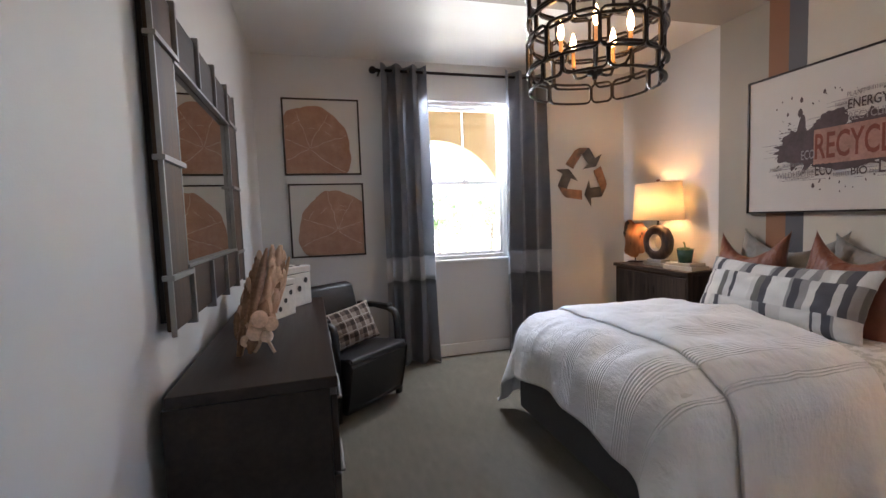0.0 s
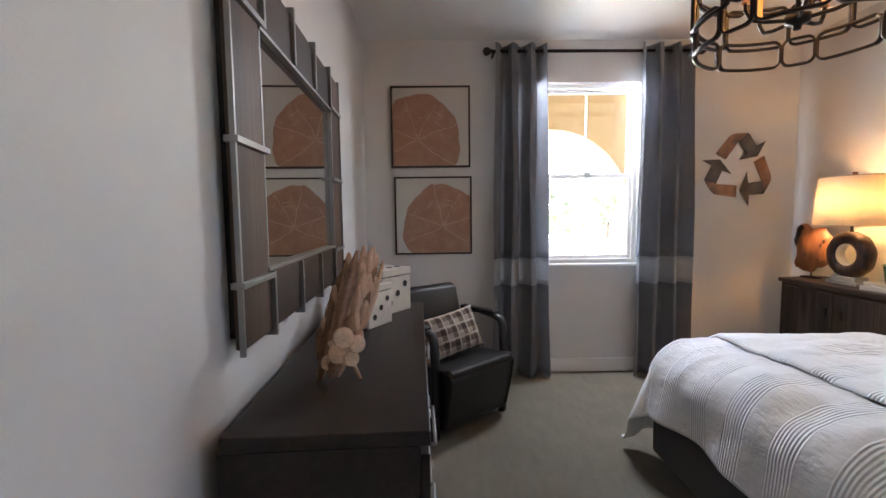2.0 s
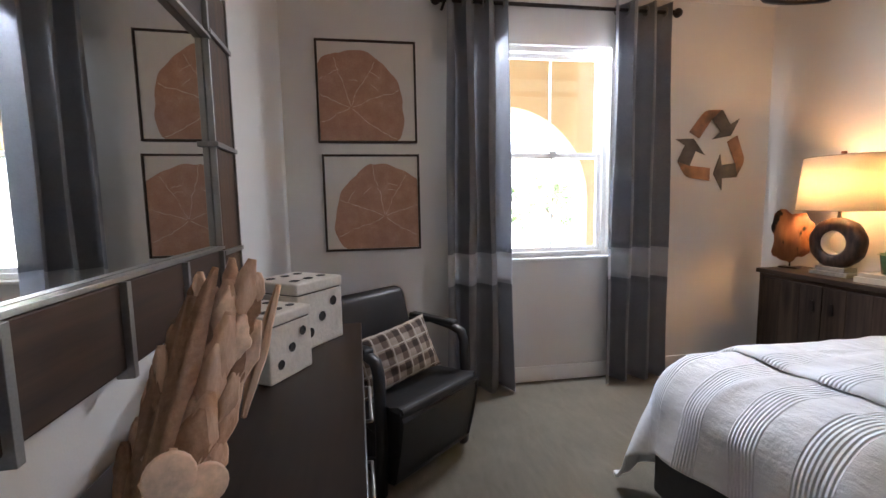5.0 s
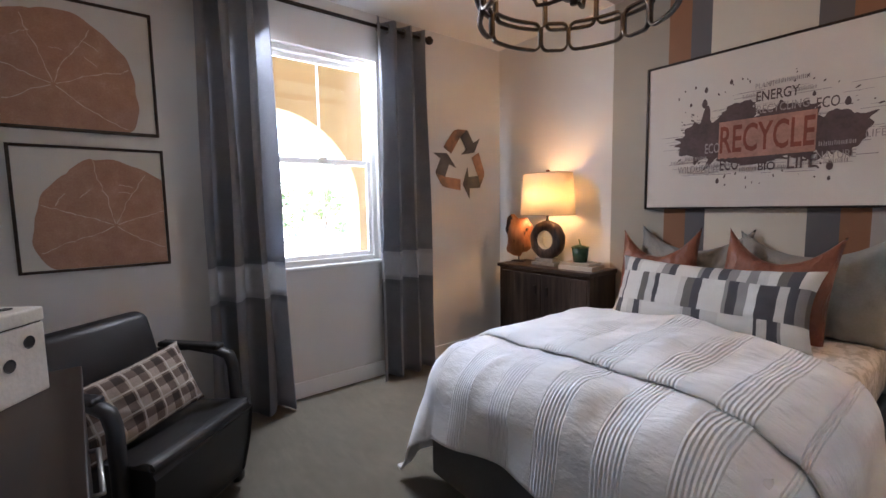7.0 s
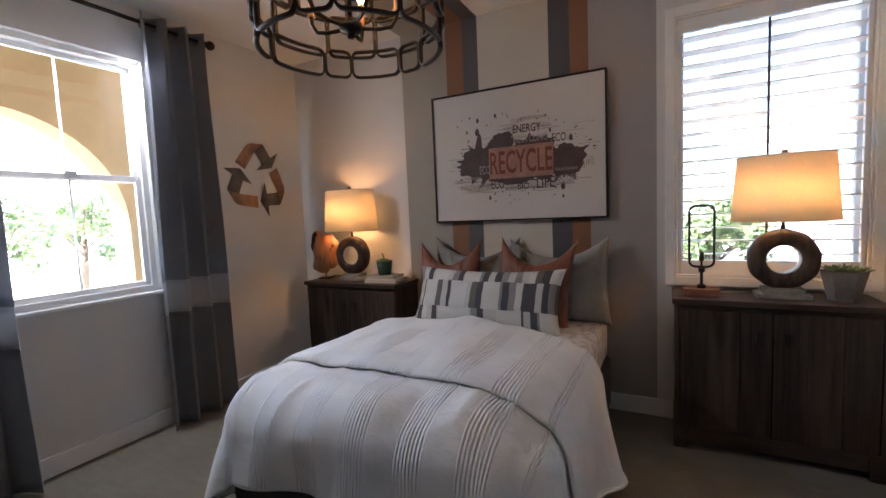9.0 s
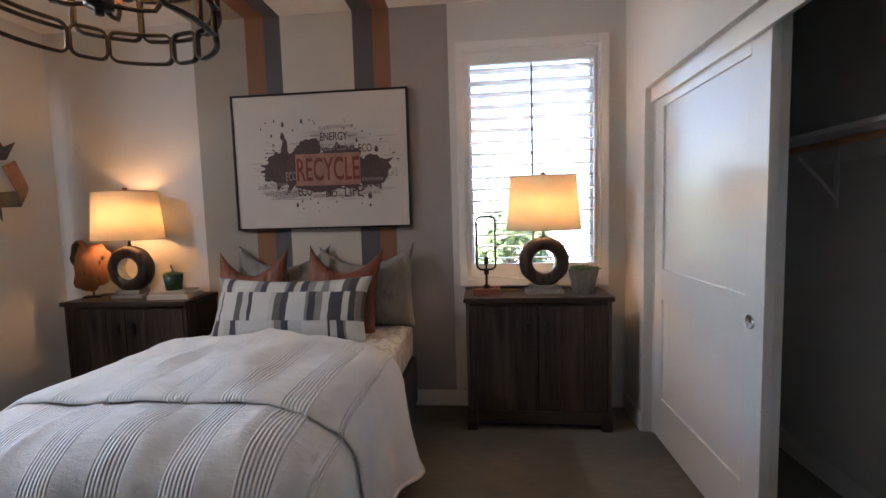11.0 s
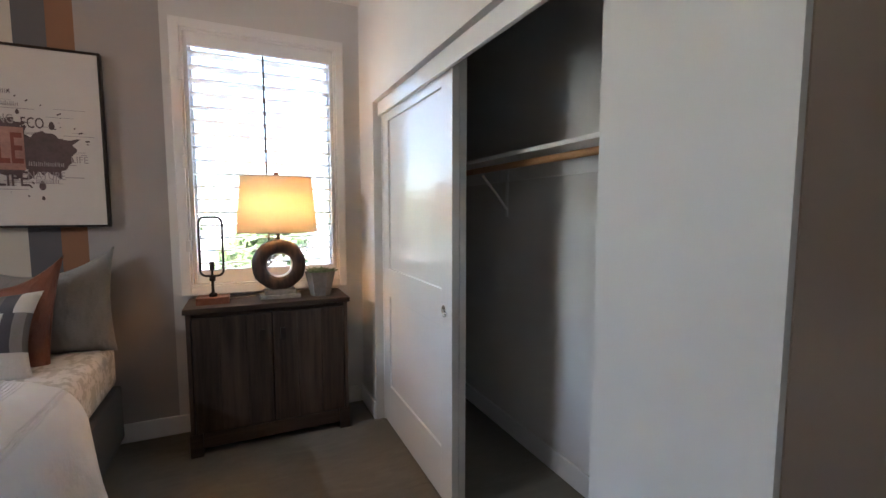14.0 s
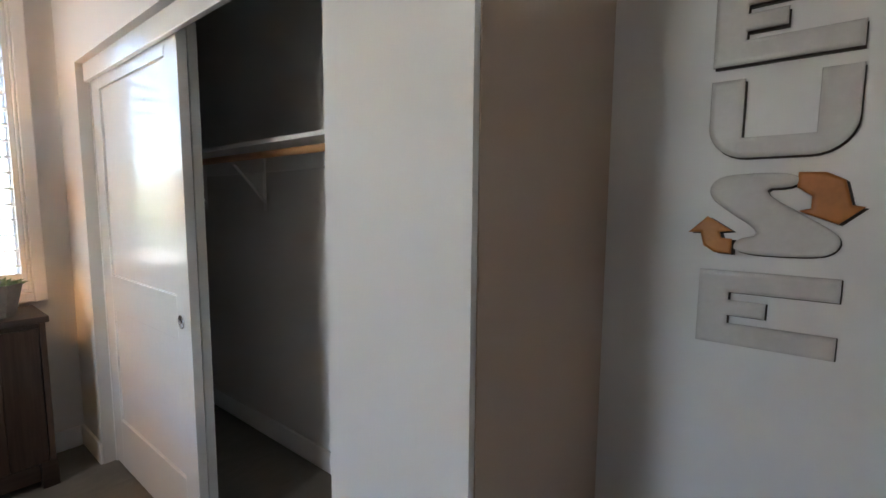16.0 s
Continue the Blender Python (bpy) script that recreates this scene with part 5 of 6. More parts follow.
def shutters():
    w = thing("window_2", "white plantation shutters with open louvres over a bright window", "window", (XE, 1.51, 0.855), kind="structure")
    HW, H = 0.495, 1.62
    f = bmesh.new()
    t, p = 0.052, 0.038
    for a, b in (((-p, -HW, 0), (0, -HW + t, H)), ((-p, HW - t, 0), (0, HW, H)), ((-p, -HW + t, 0), (0, HW - t, t)), ((-p, -HW + t, H - t), (0, HW - t, H))):
        box(f, a, b, 0.004)
    part("outer_frame", f, M_TRIM, w, "white moulded shutter frame")
    f2 = bmesh.new()
    u = t + 0.001
    for a, b in (((-0.030, -HW + u, u), (0.0, -HW + u + 0.012, H - u)), ((-0.030, HW - u - 0.012, u), (0.0, HW - u, H - u)), ((-0.030, -HW + u + 0.012, u), (0.0, HW - u - 0.012, u + 0.012)), ((-0.030, -HW + u + 0.012, H - u - 0.012), (0.0, HW - u - 0.012, H - u))):
        box(f2, a, b, 0.003)
    part("inner_bead", f2, M_TRIM, w)
    y1 = HW - u - 0.014
    z0, z1 = u + 0.014, H - u - 0.014
    ol, ob_, ot = 0.405, 0.150, 0.145
    pn = bmesh.new()
    box(pn, (-0.016, -y1, z0), (0.012, -ol, z1), 0.003)
    box(pn, (-0.016, ol, z0), (0.012, y1, z1), 0.003)
    box(pn, (-0.016, -ol, z0), (0.012, ol, ob_), 0.003)
    box(pn, (-0.016, -ol, H - ot), (0.012, ol, z1), 0.003)
    pan = part("shutter_panel", pn, M_TRIM, w, "white shutter panel")
    n = 17
    pitch = (H - ot - ob_) / n
    prof = [(-0.040, 0.0030), (0.0, 0.0050), (0.037, 0.0038), (0.040, 0.0015), (0.040, -0.0015), (0.037, -0.0038), (0.0, -0.0050), (-0.040, -0.0030)]
    me = None
    for i in range(n):
        z = ob_ + pitch * (i + 0.5)
        if me is None:
            bm = bmesh.new()
            A = [bm.verts.new((x, -ol + 0.002, q)) for x, q in prof]
            B = [bm.verts.new((x, ol - 0.002, q)) for x, q in prof]
            for k in range(8):
                bm.faces.new((A[k], A[(k + 1) % 8], B[(k + 1) % 8], B[k]))
            bm.faces.new(A[::-1])
            bm.faces.new(B)
            bmesh.ops.recalc_face_normals(bm, faces=bm.faces)
            o = part("louvre", bm, M_TRIM, pan)
            me = o.data
        else:
            o = new("louvre", me)
            o.parent = pan
        o.location = (0.004, 0, z)
        o.rotation_euler = (0, radians(4), 0)
    # dark material puts the rod's backlit silhouette into its colour
    part("tilt_rod", boxed((-0.062, -0.006, ob_ + 0.04), (-0.052, 0.006, H - ot - 0.02), 0.002), M_DONUT, pan, "tilt rod, coloured dark for its backlit look")
    for z in (0.30, 0.80, 1.30):
        part("hinge", boxed((-0.044, HW - t - 0.012, z - 0.035), (-0.030, HW - t + 0.014, z + 0.035), 0.003), M_TRIM, w, "white painted hinge")
    # the sash behind the louvres
    s = bmesh.new()
    for a, b in (((0.085, EY0 - 1.51, EZ0 - 0.855), (0.135, EY0 - 1.51 + 0.045, EZ1 - 0.855)), ((0.085, EY1 - 1.51 - 0.045, EZ0 - 0.855), (0.135, EY1 - 1.51, EZ1 - 0.855)),
                 ((0.085, EY0 - 1.51 + 0.045, EZ0 - 0.855), (0.135, EY1 - 1.51 - 0.045, EZ0 - 0.855 + 0.045)), ((0.085, EY0 - 1.51 + 0.045, EZ1 - 0.855 - 0.045), (0.135, EY1 - 1.51 - 0.045, EZ1 - 0.855))):
        box(s, a, b, 0.003)
    part("sash", s, M_VINYL, w)
    g = part("pane", boxed((0.108, EY0 - 1.51 + 0.045, EZ0 - 0.855 + 0.045), (0.112, EY1 - 1.51 - 0.045, EZ1 - 0.855 - 0.045)), M_DIMMED, w)
    g.visible_shadow = False
    return w


shutters()

# ---- framed art over the bed ----


def splat(bm, c, r, seed, lobes, spread, y=0.0, n=120):
    """An ink blot with drawn-out arms, flat in the local x-z plane."""
    rnd = random.Random(seed)
    arms = [(rnd.uniform(0, 6.283), rnd.uniform(0.10, 0.5), rnd.uniform(5, 16)) for _ in range(lobes)]
    mid = bm.verts.new((c[0], y, c[1]))
    ring = []
    for i in range(n):
        a = 2 * math.pi * i / n
        k = 1 + 0.06 * math.sin(5 * a + seed) + 0.05 * math.sin(11 * a)
        for a0, h, s in arms:
            d = math.atan2(math.sin(a - a0), math.cos(a - a0))
            k += h * math.exp(-(d * s) ** 2)
        ring.append(bm.verts.new((c[0] + r * k * spread * math.cos(a), y, c[1] + r * k * math.sin(a))))
    for i in range(n):
        bm.faces.new((mid, ring[i], ring[(i + 1) % n]))


def art():
    Y0, Y1, Z0, Z1 = 2.328, 3.575, 1.278, 2.212
    W, H = Y1 - Y0, Z1 - Z0
    # local x runs from the north end to the south end, -y faces the room
    p = thing("framed_art", "large framed white canvas with an ink splash of recycling words", "picture", (XE - 0.002, Y1, Z0), -90)
    t = 0.012
    fr = bmesh.new()
    for a, b in (((0, -0.042, 0), (t, 0, H)), ((W - t, -0.042, 0), (W, 0, H)), ((t, -0.042, 0), (W - t, 0, t)), ((t, -0.042, H - t), (W - t, 0, H))):
        box(fr, a, b, 0.002)
    part("frame", fr, M_ROD, p, "thin black frame")
    part("canvas", boxed((t, -0.030, t), (W - t, 0, H - t)), M_ARTWHITE, p, "white canvas")
    rnd = random.Random(17)

    def at(u, v):
        return (t + u * (W - 2 * t), t + (1 - v) * (H - 2 * t))
    faint = bmesh.new()
    for i in range(230):
        u, v = rnd.gauss(0.5, 0.19), rnd.gauss(0.57, 0.13)
        if not 0.10 < u < 0.93 or not 0.24 < v < 0.80:
            continue
        x, z = at(u, v)
        ln, hh = rnd.uniform(0.01, 0.075), rnd.uniform(0.0008, 0.0022)
        q = [(x - ln, z - hh), (x + ln, z - hh), (x + ln, z + hh), (x - ln, z + hh)]
        faint.faces.new([faint.verts.new((a, -0.0308, b)) for a, b in q])
    tagged(part("fine_print", faint, M_INK_GREY, p, "grey bars of small print"), kind="stuff")
    ink = bmesh.new()
    for u, v, r, seed, lobes, sp in ((0.275, 0.545, 0.108, 3, 14, 1.12), (0.80, 0.58, 0.098, 6, 14, 1.25), (0.44, 0.40, 0.062, 9, 9, 1.3), (0.62, 0.46, 0.062, 12, 8, 1.9), (0.50, 0.66, 0.062, 15, 10, 3.0), (0.40, 0.54, 0.115, 18, 9, 1.4), (0.66, 0.58, 0.115, 21, 9, 1.2)):
        splat(ink, at(u, v), r, seed, lobes, sp, -0.0314 - 0.00004 * seed)
    for u, v, r in ((0.285, 0.31, 0.020), (0.29, 0.22, 0.013), (0.40, 0.20, 0.011), (0.715, 0.36, 0.010), (0.825, 0.43, 0.016), (0.78, 0.775, 0.018), (0.78, 0.845, 0.009), (0.355, 0.83, 0.012), (0.22, 0.30, 0.009), (0.16, 0.245, 0.006), (0.19, 0.20, 0.005), (0.24, 0.19, 0.007)):
        c = at(u, v)
        ring = [(c[0] + r * 0.8 * math.cos(a), c[1] + r * (1.15 + 0.5 * max(0, math.sin(a)) ** 4) * math.sin(a)) for a in [2 * math.pi * k / 18 for k in range(18)]]
        ink.faces.new([ink.verts.new((a, -0.0318, b)) for a, b in ring])
    for i in range(70):
        a = rnd.uniform(0, 6.283)
        u, v = 0.53 + rnd.uniform(0.30, 0.42) * math.cos(a), 0.53 + rnd.uniform(0.26, 0.36) * math.sin(a)
        c, r, s = at(u, v), rnd.uniform(0.0015, 0.005), rnd.uniform(1, 3)
        ring = [(c[0] + r * (s * math.cos(k) * math.cos(a) - math.sin(k) * math.sin(a)), c[1] - r * (s * math.cos(k) * math.sin(a) + math.sin(k) * math.cos(a))) for k in [2 * math.pi * j / 8 for j in range(8)]]
        try:
            ink.faces.new([ink.verts.new((x, -0.0318, z)) for x, z in ring])
        except ValueError:
            pass
    tagged(part("ink_splash", ink, M_INK, p, "dark brown ink splash"), kind="stuff")
    band = bmesh.new()
    x0, z0 = at(0.355, 0.685)
    x1, z1 = at(0.73, 0.445)
    box(band, (x0, -0.0335, z0), (x1, -0.0328, z1))
    part("red_band", band, M_INK_RED, p, "faded red block behind the title")

    def say(body, u0, v1, u1, v0, material, y, nm="lettering", fat=0.0):
        a, b = at(u0, v1)
        c, d = at(u1, v0)
        bm = bmesh.new()
        lettering(bm, body, (d - b) / 0.70, Matrix.Translation((a, y, b)) @ Matrix.Rotation(radians(90), 4, 'X'), 0.0004, fat, c - a)
        part(nm, bm, material, p, "printed word " + body)
    say("RECYCLE", 0.362, 0.645, 0.725, 0.475, M_INK_RUST, -0.0345, fat=0.003)
    say("ENERGY", 0.505, 0.350, 0.665, 0.290, M_INK, -0.0340, fat=0.001)
    say("ECO", 0.425, 0.425, 0.505, 0.345, M_INK, -0.0340, fat=0.001)
    say("RECYCLING", 0.51, 0.425, 0.70, 0.375, M_INK_GREY, -0.0340, fat=0.0005)
    say("ECO", 0.725, 0.445, 0.80, 0.385, M_INK, -0.0340, fat=0.0005)
    say("PLANT", 0.50, 0.272, 0.575, 0.240, M_INK_GREY, -0.0340)
    say("ECO", 0.295, 0.640, 0.360, 0.575, M_INK_GREY, -0.0340, fat=0.0005)
    say("ECO", 0.365, 0.760, 0.445, 0.680, M_INK, -0.0340, fat=0.001)
    say("BIO", 0.525, 0.775, 0.590, 0.725, M_INK, -0.0340, fat=0.0005)
    say("LIFE", 0.635, 0.775, 0.735, 0.690, M_INK, -0.0340, fat=0.001)
    say("WILDLIFE", 0.165, 0.760, 0.310, 0.715, M_INK_GREY, -0.0340)
    say("LIFE", 0.315, 0.770, 0.36, 0.730, M_INK_GREY, -0.0340)
    say("NATURE", 0.735, 0.735, 0.86, 0.69, M_INK_GREY, -0.0340)
    say("LIFE", 0.885, 0.635, 0.945, 0.595, M_INK_GREY, -0.0340)
    # small print too worn to read
    small = bmesh.new()
    for u0, u1, v in ((0.30, 0.42, 0.735), (0.45, 0.52, 0.775), (0.60, 0.635, 0.775), (0.74, 0.86, 0.66), (0.20, 0.30, 0.68), (0.55, 0.70, 0.262), (0.66, 0.72, 0.33), (0.45, 0.50, 0.32), (0.76, 0.84, 0.76), (0.13, 0.20, 0.70)):
        x, z = at(u0, v)
        while x < at(u1, v)[0]:
            w = rnd.uniform(0.005, 0.011)
            h = rnd.uniform(0.018, 0.026)
            box(small, (x, -0.0338, z), (x + w * 0.45, -0.0330, z + h))
            x += w
    tagged(part("small_print", small, M_INK_GREY, p, "rows of small worn print"), kind="stuff")
    return p


art()

# ---- chandelier ----


def chandelier():
    cx, cy = 1.83, 2.985
    c = thing("chandelier", "round black iron chandelier of linked rounded frames with candle bulbs", "chandelier", (cx, cy, ZC))
    rnd = random.Random(4)
    R = 0.315
    zt, zb = 2.51 - ZC, 1.945 - ZC

    def link(a0, a1, z0, z1, rad, lean=0.0):
        bm = bmesh.new()
        w, h = (a1 - a0) * rad, z1 - z0
        pts = []
        for x, z in rounded(w, h, 0.026, 4):
            pts.append((x, z))
        dense = []
        for i, q in enumerate(pts):
            q2 = pts[(i + 1) % len(pts)]
            steps = max(1, int(math.hypot(q2[0] - q[0], q2[1] - q[1]) / 0.035))
            dense += [(q[0] + (q2[0] - q[0]) * k / steps, q[1] + (q2[1] - q[1]) * k / steps) for k in range(steps)]
        am, zm = (a0 + a1) / 2, (z0 + z1) / 2
        ring = []
        for x, z in dense:
            a = am + x / rad
            rr = rad + lean * (z / h)
            ring.append((rr * math.cos(a), rr * math.sin(a), zm + z))
        # a flat bar, deeper than it is thick
        n = len(ring)
        loops = []
        for i, q in enumerate(ring):
            out = Vector((q[0], q[1], 0)).normalized()
            tng = (Vector(ring[(i + 1) % n]) - Vector(ring[i - 1])).normalized()
            sd = out.cross(tng).normalized()
            v = Vector(q)
            loops.append([bm.verts.new(v + out * o * 0.009 + sd * s * 0.0042) for o, s in ((-1, -1), (1, -1), (1, 1), (-1, 1))])
        for i in range(n):
            A, B = loops[i], loops[(i + 1) % n]
            for k in range(4):
                bm.faces.new((A[k], A[(k + 1) % 4], B[(k + 1) % 4], B[k]))
        part("link", bm, M_IRON, c, "", True)

    rows = [(zb, zb + 0.105, 0.0), (zb + 0.085, zb + 0.245, 0.010), (zb + 0.225, zb + 0.345, 0.0), (zb + 0.325, zb + 0.475, 0.010), (zb + 0.455, zt, 0.0)]
    for k, (z0, z1, dr) in enumerate(rows):
        n = 10
        ws = [rnd.choice((0.55, 1.25)) if i % 2 else rnd.uniform(0.95, 1.35) for i in range(n)]
        tot = sum(ws)
        a = 0.35 * k
        for w in ws:
            d = w / tot * 2 * math.pi
            link(a + 0.012, a + d - 0.012, z0, z1, R + dr, 0.0)
            a += d
    # stem, hub and crossed arms that carry the drum
    part("canopy", lathe(bmesh.new(), [(0.07, -0.001), (0.068, -0.014), (0.03, -0.03), (0.012, -0.035)], 24), M_IRON, c, "", True)
    hub = zb + 0.075
    part("stem", lathe(bmesh.new(), [(0.008, -0.03), (0.008, hub + 0.03)], 12), M_IRON, c, "", True)
    part("hub", lathe(bmesh.new(), [(0.012, hub - 0.035), (0.014, hub - 0.018), (0.038, hub - 0.012), (0.040, hub + 0.014), (0.016, hub + 0.022), (0.010, hub + 0.04)], 18), M_IRON, c, "", True)
    for i in range(5):
        a = 2 * math.pi * i / 5 + 0.4
        ca, sa = math.cos(a), math.sin(a)
        am = part("arm", tube(bmesh.new(), [(0.03 * ca, 0.03 * sa, hub), (0.10 * ca, 0.10 * sa, hub + 0.002), (0.145 * ca, 0.145 * sa, hub + 0.012), (0.165 * ca, 0.165 * sa, hub + 0.045), (0.168 * ca, 0.168 * sa, hub + 0.075)], 0.0075, 8), M_IRON, c, "curved arm", True)
        sl = lathe(bmesh.new(), [(0.017, hub + 0.072), (0.013, hub + 0.078), (0.0105, hub + 0.08), (0.0105, hub + 0.155)], 12)
        sl.transform(Matrix.Translation((0.168 * ca, 0.168 * sa, 0)))
        # amber wood colour stands in for the bulb's glow on the sleeve
        part("candle_sleeve", sl, M_OAK, am, "candle sleeve, the bulb's amber glow put into its colour", True)
        bl = lathe(bmesh.new(), [(0.006, hub + 0.156), (0.012, hub + 0.168), (0.0165, hub + 0.19), (0.0135, hub + 0.215), (0.005, hub + 0.245), (0.001, hub + 0.255)], 14)
        bl.transform(Matrix.Translation((0.168 * ca, 0.168 * sa, 0)))
        part("bulb", bl, M_CANDLE, am, "glowing candle bulb", True)
    for i in range(4):
        a = 2 * math.pi * i / 4 + 0.75
        part("spoke", tube(bmesh.new(), [(0, 0, zt - 0.006), (R * math.cos(a), R * math.sin(a), zt - 0.006)], 0.006, 6), M_IRON, c, "", True)
    return c


chandelier()

# ---- closet ----
fasc = single("closet_header_trim", boxed((CX0 + 0.001, YS - 0.050, CZ - 0.085), (CX1 - 0.001, YS - 0.030, CZ - 0.001), 0.003), M_DOOR, "glossy white header board over the closet doors", "trim", "structure")
single("closet_jamb_far", boxed((CX1 - 0.012, YS - 0.119, 0), (CX1 - 0.001, YS - 0.052, CZ - 0.002)), M_TRIM, "white painted closet jamb", "trim", "structure")
single("closet_jamb_near", boxed((CX0 + 0.001, YS - 0.119, 0), (CX0 + 0.012, YS - 0.052, CZ - 0.002)), M_TRIM, "white painted closet jamb", "trim", "structure")


def sliding_door(x0, x1, y, label, pull):
    d = thing("sliding_door", label, "closet door", (x0, y, 0.012), group="closet doors")
    W, H, t = x1 - x0, CZ - 0.03, 0.034
    st = 0.115
    bm = bmesh.new()
    zs = [(0, 0.25), (0.825, 1.0), (H - 0.115, H)]
    for a, b in (((0, -t, 0), (st, 0, H)), ((W - st, -t, 0), (W, 0, H))):
        box(bm, a, b, 0.002)
    for z0, z1 in zs:
        box(bm, (st, -t, z0), (W - st, 0, z1), 0.0015)
    part("stiles_and_rails", bm, M_DOOR, d)
    for z0, z1 in ((0.25, 0.825), (1.0, H - 0.115)):
        part("panel", boxed((st - 0.001, -t + 0.010, z0 - 0.001), (W - st + 0.001, -0.011, z1 + 0.001)), M_DOOR, d, "recessed flat panel")
    if pull:
        bm = bmesh.new()
        lathe(bm, [(0.027, 0.0), (0.028, 0.003), (0.024, 0.0045), (0.021, 0.003), (0.019, -0.006), (0.002, -0.008)], 22)
        bm.transform(pose(0.075, 0.001, 0.905, -90, 0, 0))
        part("round_pull", bm, M_CHROME, d, "round chrome flush pull", True)
    return d


sliding_door(2.185, 3.188, YS - 0.053, "white two-panel sliding closet door pushed half open", True)
sliding_door(2.205, 3.185, YS - 0.098, "second white sliding closet door behind the first", False)
sh = thing("closet_shelf", "white closet shelf with a wooden hanging rod", "shelf", (0, YB, 1.63))
part("board", boxed((XC + 0.121, 0.0, 0.0), (XE - 0.001, 0.265, 0.02), 0.002), M_TRIM, sh)
part("cleat", boxed((XC + 0.121, 0.0, -0.09), (XE - 0.001, 0.018, -0.001), 0.002), M_TRIM, sh, "white wall cleat")
part("rod", tube(bmesh.new(), [(XC + 0.125, 0.205, -0.035), (XE - 0.005, 0.205, -0.035)], 0.0165, 14), M_OAK, sh, "varnished wooden rod", True)
part("rod_cup", boxed((XC + 0.1205, 0.17, -0.075), (XC + 0.135, 0.24, -0.001), 0.004), M_TRIM, sh, "white rod socket")
for x in (2.72, 3.42):
    bk = bmesh.new()
    tube(bk, [(x, 0.02, -0.26), (x, 0.09, -0.17), (x, 0.19, -0.062)], 0.007, 6)
    box(bk, (x - 0.012, 0.0185, -0.30), (x + 0.012, 0.024, -0.002))
    part("bracket", bk, M_TRIM, sh, "white metal bracket")

# ---- stacked letters ----


def letters():
    d = 0.014
    X1 = 0.652                      # the letters' left side as one reads them
    wd, ht = 0.296, 0.203

    def outline_e(w, h):
        b, s = h * 0.29, w * 0.24
        m0, m1 = h * 0.395, h * 0.605
        return [(0, 0), (w, 0), (w, b), (s, b), (s, m0), (w * 0.52, m0), (w * 0.52, m1), (s, m1), (s, h - b), (w, h - b), (w, h), (0, h)]

    def outline_u(w, h):
        s, r = w * 0.25, h * 0.42
        arc1 = [(w - r + r * math.sin(a), r - r * math.cos(a)) for a in [math.pi / 2 * k / 7 for k in range(8)]]
        arc0 = [(r - r * math.sin(a), r - r * math.cos(a)) for a in [math.pi / 2 * (1 - k / 7) for k in range(8)]]
        return arc0 + arc1 + [(w, h), (w - s, h), (w - s, h * 0.26), (s, h * 0.26), (s, h), (0, h)]

    def outline_r(w, h):
        return [(0, 0), (w * 0.24, 0), (w * 0.24, h * 0.32), (w * 0.52, h * 0.32), (w * 0.74, 0), (w, 0), (w * 0.76, h * 0.36), (w * 0.95, h * 0.52), (w * 0.97, h * 0.74), (w * 0.88, h * 0.92), (w * 0.72, h), (0, h)]

    def outline_s(w, h):
        lo = [(0.25, 0.0), (0.82, 0.0), (0.95, 0.08), (0.98, 0.24), (0.88, 0.37), (0.38, 0.81), (0.68, 0.82), (0.68, 1.0), (0.20, 1.0), (0.07, 0.93), (0.03, 0.78), (0.10, 0.62), (0.48, 0.26), (0.25, 0.19)]
        return [(x * w, z * h) for x, z in lo]

    def eased(pts, rounds=2):
        for _ in range(rounds):
            n = len(pts)
            pts = [q for i in range(n) for q in (((pts[i][0] * 3 + pts[(i + 1) % n][0]) / 4, (pts[i][1] * 3 + pts[(i + 1) % n][1]) / 4), ((pts[i][0] + pts[(i + 1) % n][0] * 3) / 4, (pts[i][1] + pts[(i + 1) % n][1] * 3) / 4))]
        return pts

    def one(name_word, out, z, label):
        t = thing("wall_letter", label, "wall letter", (X1, YL + 0.0005, z), 180, group="letters spelling REUSE")
        # dark plate of the letter's shape, 4 mm lower and to one side
        part("dark_edge", plate(bmesh.new(), [(x + 0.004, q - 0.004) for x, q in out], 0.006, 0.0005), M_DARKPLATE, t, "dark plate behind, shifted down and sideways")
        part("letter_face", plate(bmesh.new(), out, 0.026, 0.012, 0.0062), M_LETTER, t, "pillowed glossy grey face", True)
        return t
    one("E", outline_e(wd, ht), 0.992, "glossy grey letter E with an offset dark plate behind, lowest of the word")
    s = one("S", eased(outline_s(wd, ht + 0.01)), 1.241, "grey letter S whose ends turn into orange arrows")
    low_arrow = [(0.25, 0.0), (0.12, 0.01), (0.03, 0.09), (0.0, 0.26), (-0.10, 0.26), (0.05, 0.47), (0.25, 0.29), (0.15, 0.27), (0.17, 0.20), (0.25, 0.19)]
    high_arrow = [(0.68, 1.0), (0.86, 0.99), (0.98, 0.90), (1.03, 0.62), (1.11, 0.60), (0.96, 0.40), (0.70, 0.55), (0.78, 0.58), (0.78, 0.72), (0.68, 0.82)]
    for o in (low_arrow, high_arrow):
        bm = plate(bmesh.new(), [(x * wd - 0.004, z * (ht + 0.01)) for x, z in o], 0.025, 0.009, 0.0068)
        part("orange_arrow", bm, M_ORANGE, s, "orange arrow end of the letter", True)
        part("arrow_edge", plate(bmesh.new(), [(x * wd + 0.004, z * (ht + 0.01) - 0.004) for x, z in o], 0.005, 0.0005), M_DARKPLATE, s, "dark plate behind, shifted down and sideways")
    one("U", outline_u(wd + 0.004, ht), 1.495, "glossy grey letter U with an offset dark plate behind")
    one("E", outline_e(wd, ht), 1.735, "glossy grey letter E with an offset dark plate behind, above the U")
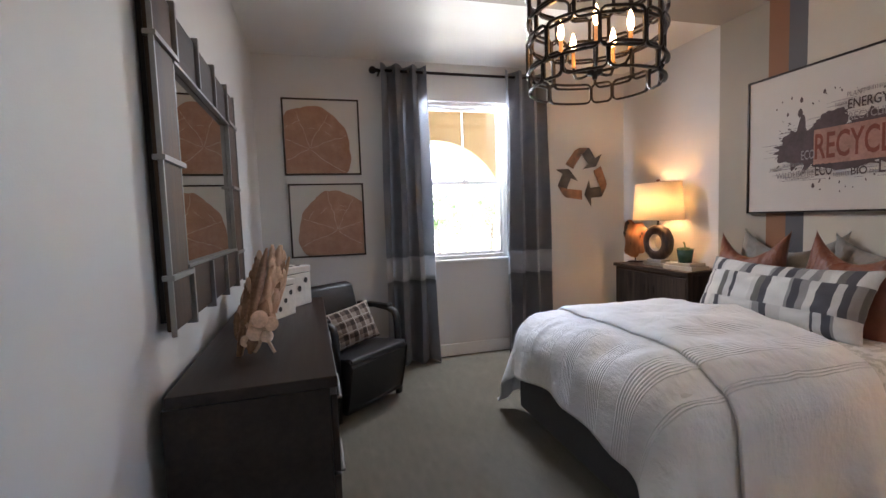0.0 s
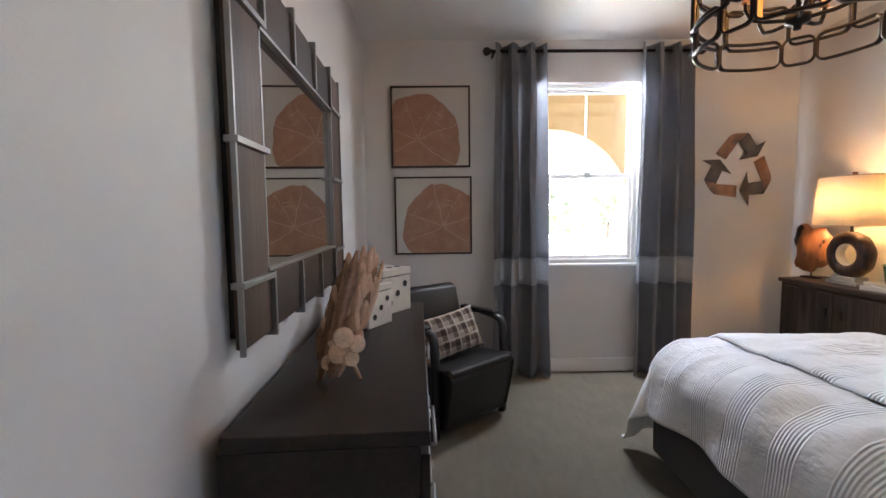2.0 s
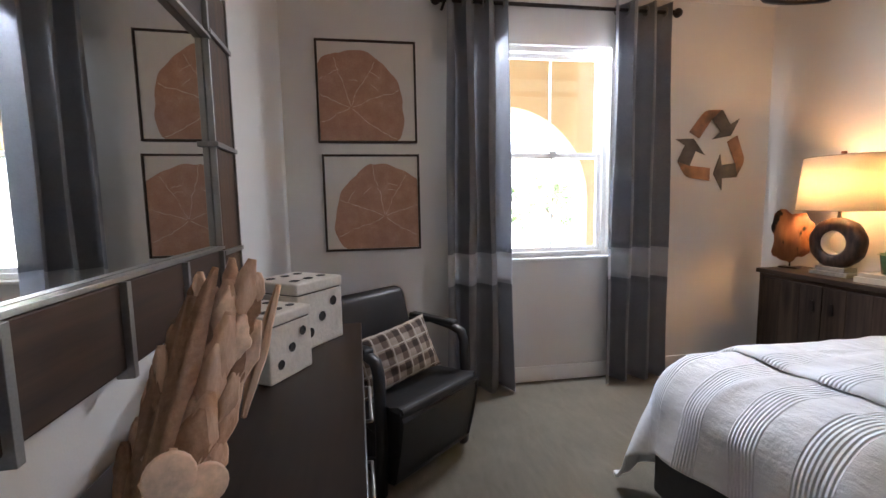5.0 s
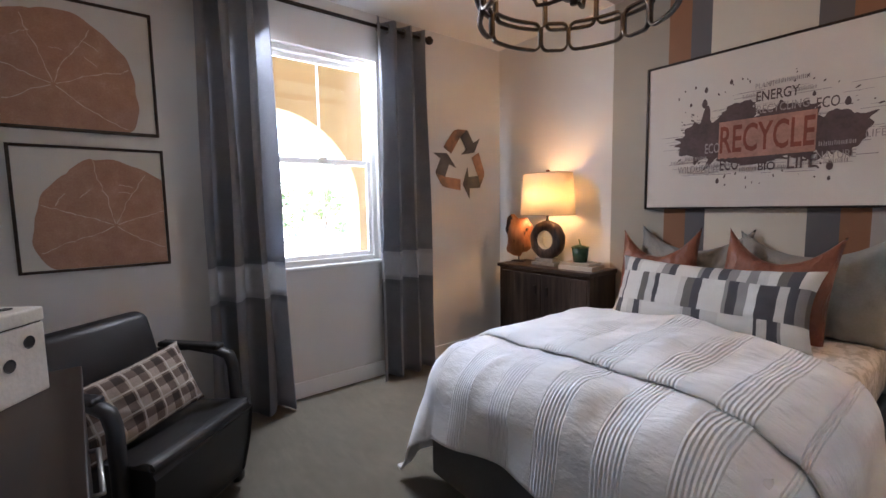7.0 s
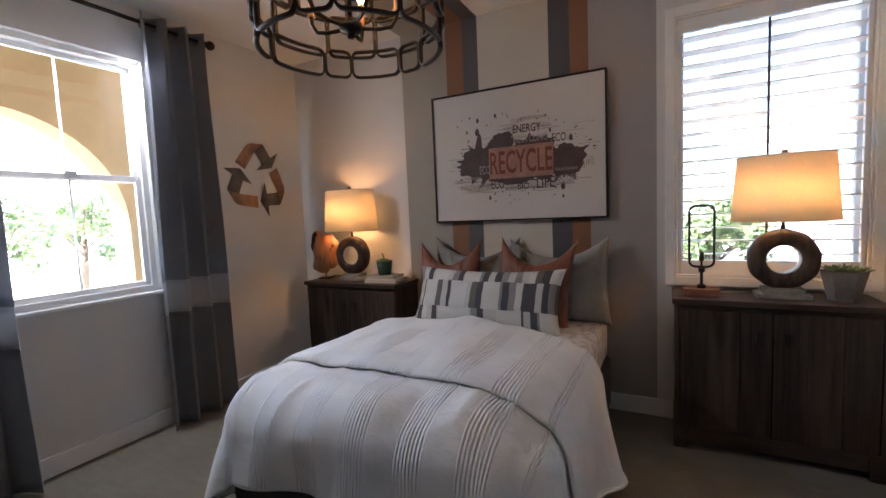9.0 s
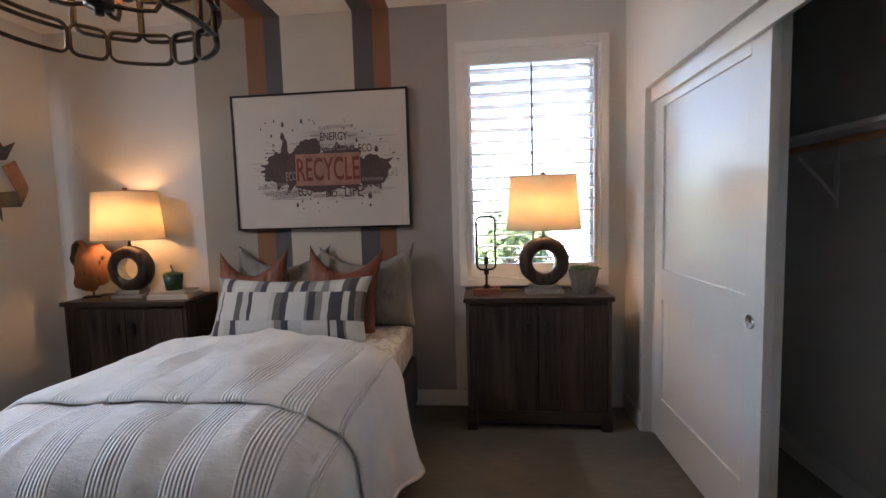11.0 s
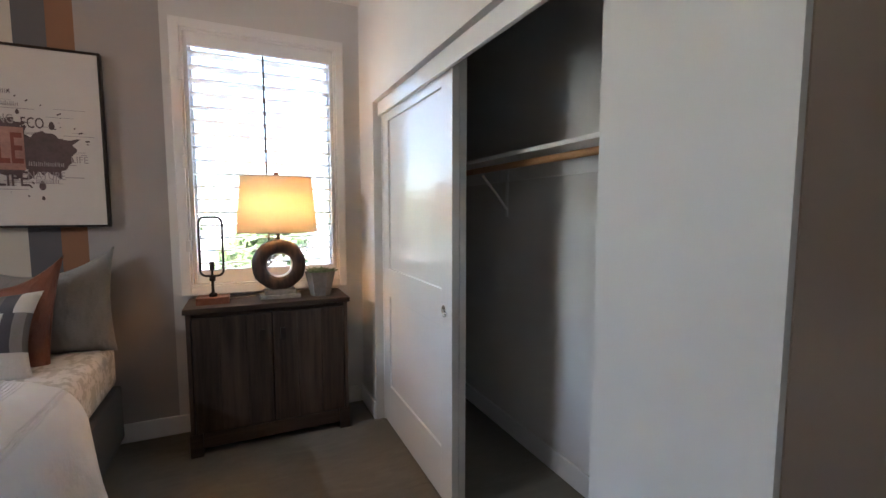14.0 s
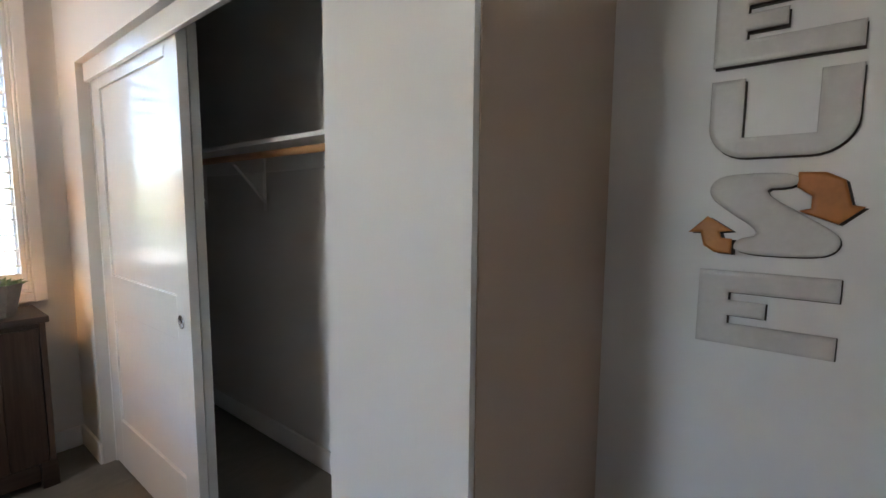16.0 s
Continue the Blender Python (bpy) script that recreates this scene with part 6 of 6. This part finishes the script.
    one("R", outline_r(wd, ht), 1.981, "glossy grey letter R with an offset dark plate behind, topmost of the word")


letters()

# ---- porch and garden outside ----
PY = 6.45


def porch():
    p = thing("porch", "ochre stucco porch with an arched opening", "porch", (0, 0, 0), kind="structure")
    cx, R, zs = 1.86, 0.94, 1.37
    x0, x1, H = -1.2, 4.2, 2.95
    bm = bmesh.new()
    box(bm, (x0, PY, 0), (cx - R, PY + 0.30, H))
    box(bm, (cx + R, PY, 0), (x1, PY + 0.30, H))
    n = 28
    arc = [(cx - R * math.cos(math.pi * k / n), zs + R * math.sin(math.pi * k / n)) for k in range(n + 1)]
    prism(bm, [(cx - R, H), (cx - R, zs)] + arc[1:-1] + [(cx + R, zs), (cx + R, H)], 0.30, Matrix.Translation((0, PY, 0)))
    part("arched_wall", bm, M_STUCCO, p, "ochre stucco wall with an arch")
    part("porch_ceiling", boxed((x0, YN + T + 0.002, H), (x1, PY + 0.6, H + 0.12)), M_STUCCO, p)
    part("porch_floor", boxed((x0, YN + T + 0.002, -0.12), (x1, PY + 0.6, -0.02)), M_CONCRETE, p, "pale concrete slab")
    return p


porch()
single("ground", boxed((-400, -400, -0.5), (400, 400, -0.13)), M_GROUND, "dry pale garden ground reaching to the horizon", "ground", "structure")


def leaf_cloud(bm, c, r, n, rnd, size):
    for _ in range(n):
        d = Vector((rnd.gauss(0, 1), rnd.gauss(0, 1), rnd.gauss(0, 1))).normalized() * r * rnd.uniform(0.35, 1.0)
        q = Vector(c) + Vector((d.x, d.y, d.z * 0.8))
        a = Vector((rnd.gauss(0, 1), rnd.gauss(0, 1), rnd.gauss(0, 1))).normalized()
        b = a.orthogonal().normalized()
        s = size * rnd.uniform(0.6, 1.3)
        bm.faces.new([bm.verts.new(v) for v in (q - a * s, q + b * s * 0.45, q + a * s, q - b * s * 0.45)])


def tree(x, y, h, r, seed, n, label):
    rnd = random.Random(seed)
    t = thing("tree", label, "tree", (x, y, -0.14), group="garden trees")
    bm = bmesh.new()
    tips = []
    pts = [(0.05 * math.sin(k * 3 + seed), 0.05 * math.cos(k * 2 + seed), h * 0.55 * k) for k in [i / 5 for i in range(6)]]
    tube(bm, pts, 0.07, 8)
    for v in bm.verts:
        k = v.co.z / (h * 0.55)
        v.co.x *= 1.2 - 0.5 * k
        v.co.y *= 1.2 - 0.5 * k
    for i in range(7):
        a = i * 2.4 + seed
        z = h * (0.30 + 0.035 * i)
        tip = (r * 0.7 * math.cos(a), r * 0.7 * math.sin(a), z + h * rnd.uniform(0.12, 0.30))
        tube(bm, [(0, 0, z), (tip[0] * 0.5, tip[1] * 0.5, z + (tip[2] - z) * 0.6), tip], 0.022, 6)
        tips.append(tip)
    part("trunk", bm, M_BARK, t, "grey-brown trunk with limbs", True)
    cr = bmesh.new()
    for tip in tips + [(0, 0, h * 0.85), (r * 0.3, -r * 0.2, h * 0.7)]:
        for _ in range(5):
            c = [tip[k] + rnd.uniform(-0.35, 0.35) * r for k in range(3)]
            leaf_cloud(cr, c, r * rnd.uniform(0.2, 0.36), n // 45, rnd, 0.055)
    part("crown", cr, M_LEAF, t, "loose crown of small green leaves")
    return t


tree(3.1, 11.2, 2.3, 0.95, 2, 5200, "young garden tree with light green leaves beyond the porch")
tree(5.0, 12.6, 2.5, 1.0, 5, 5200, "garden tree with light green leaves beyond the porch")
tree(7.6, 3.0, 1.9, 0.8, 7, 4200, "low garden tree seen through the louvres")
tree(8.2, 1.4, 1.5, 0.7, 8, 3600, "low garden tree seen through the louvres")
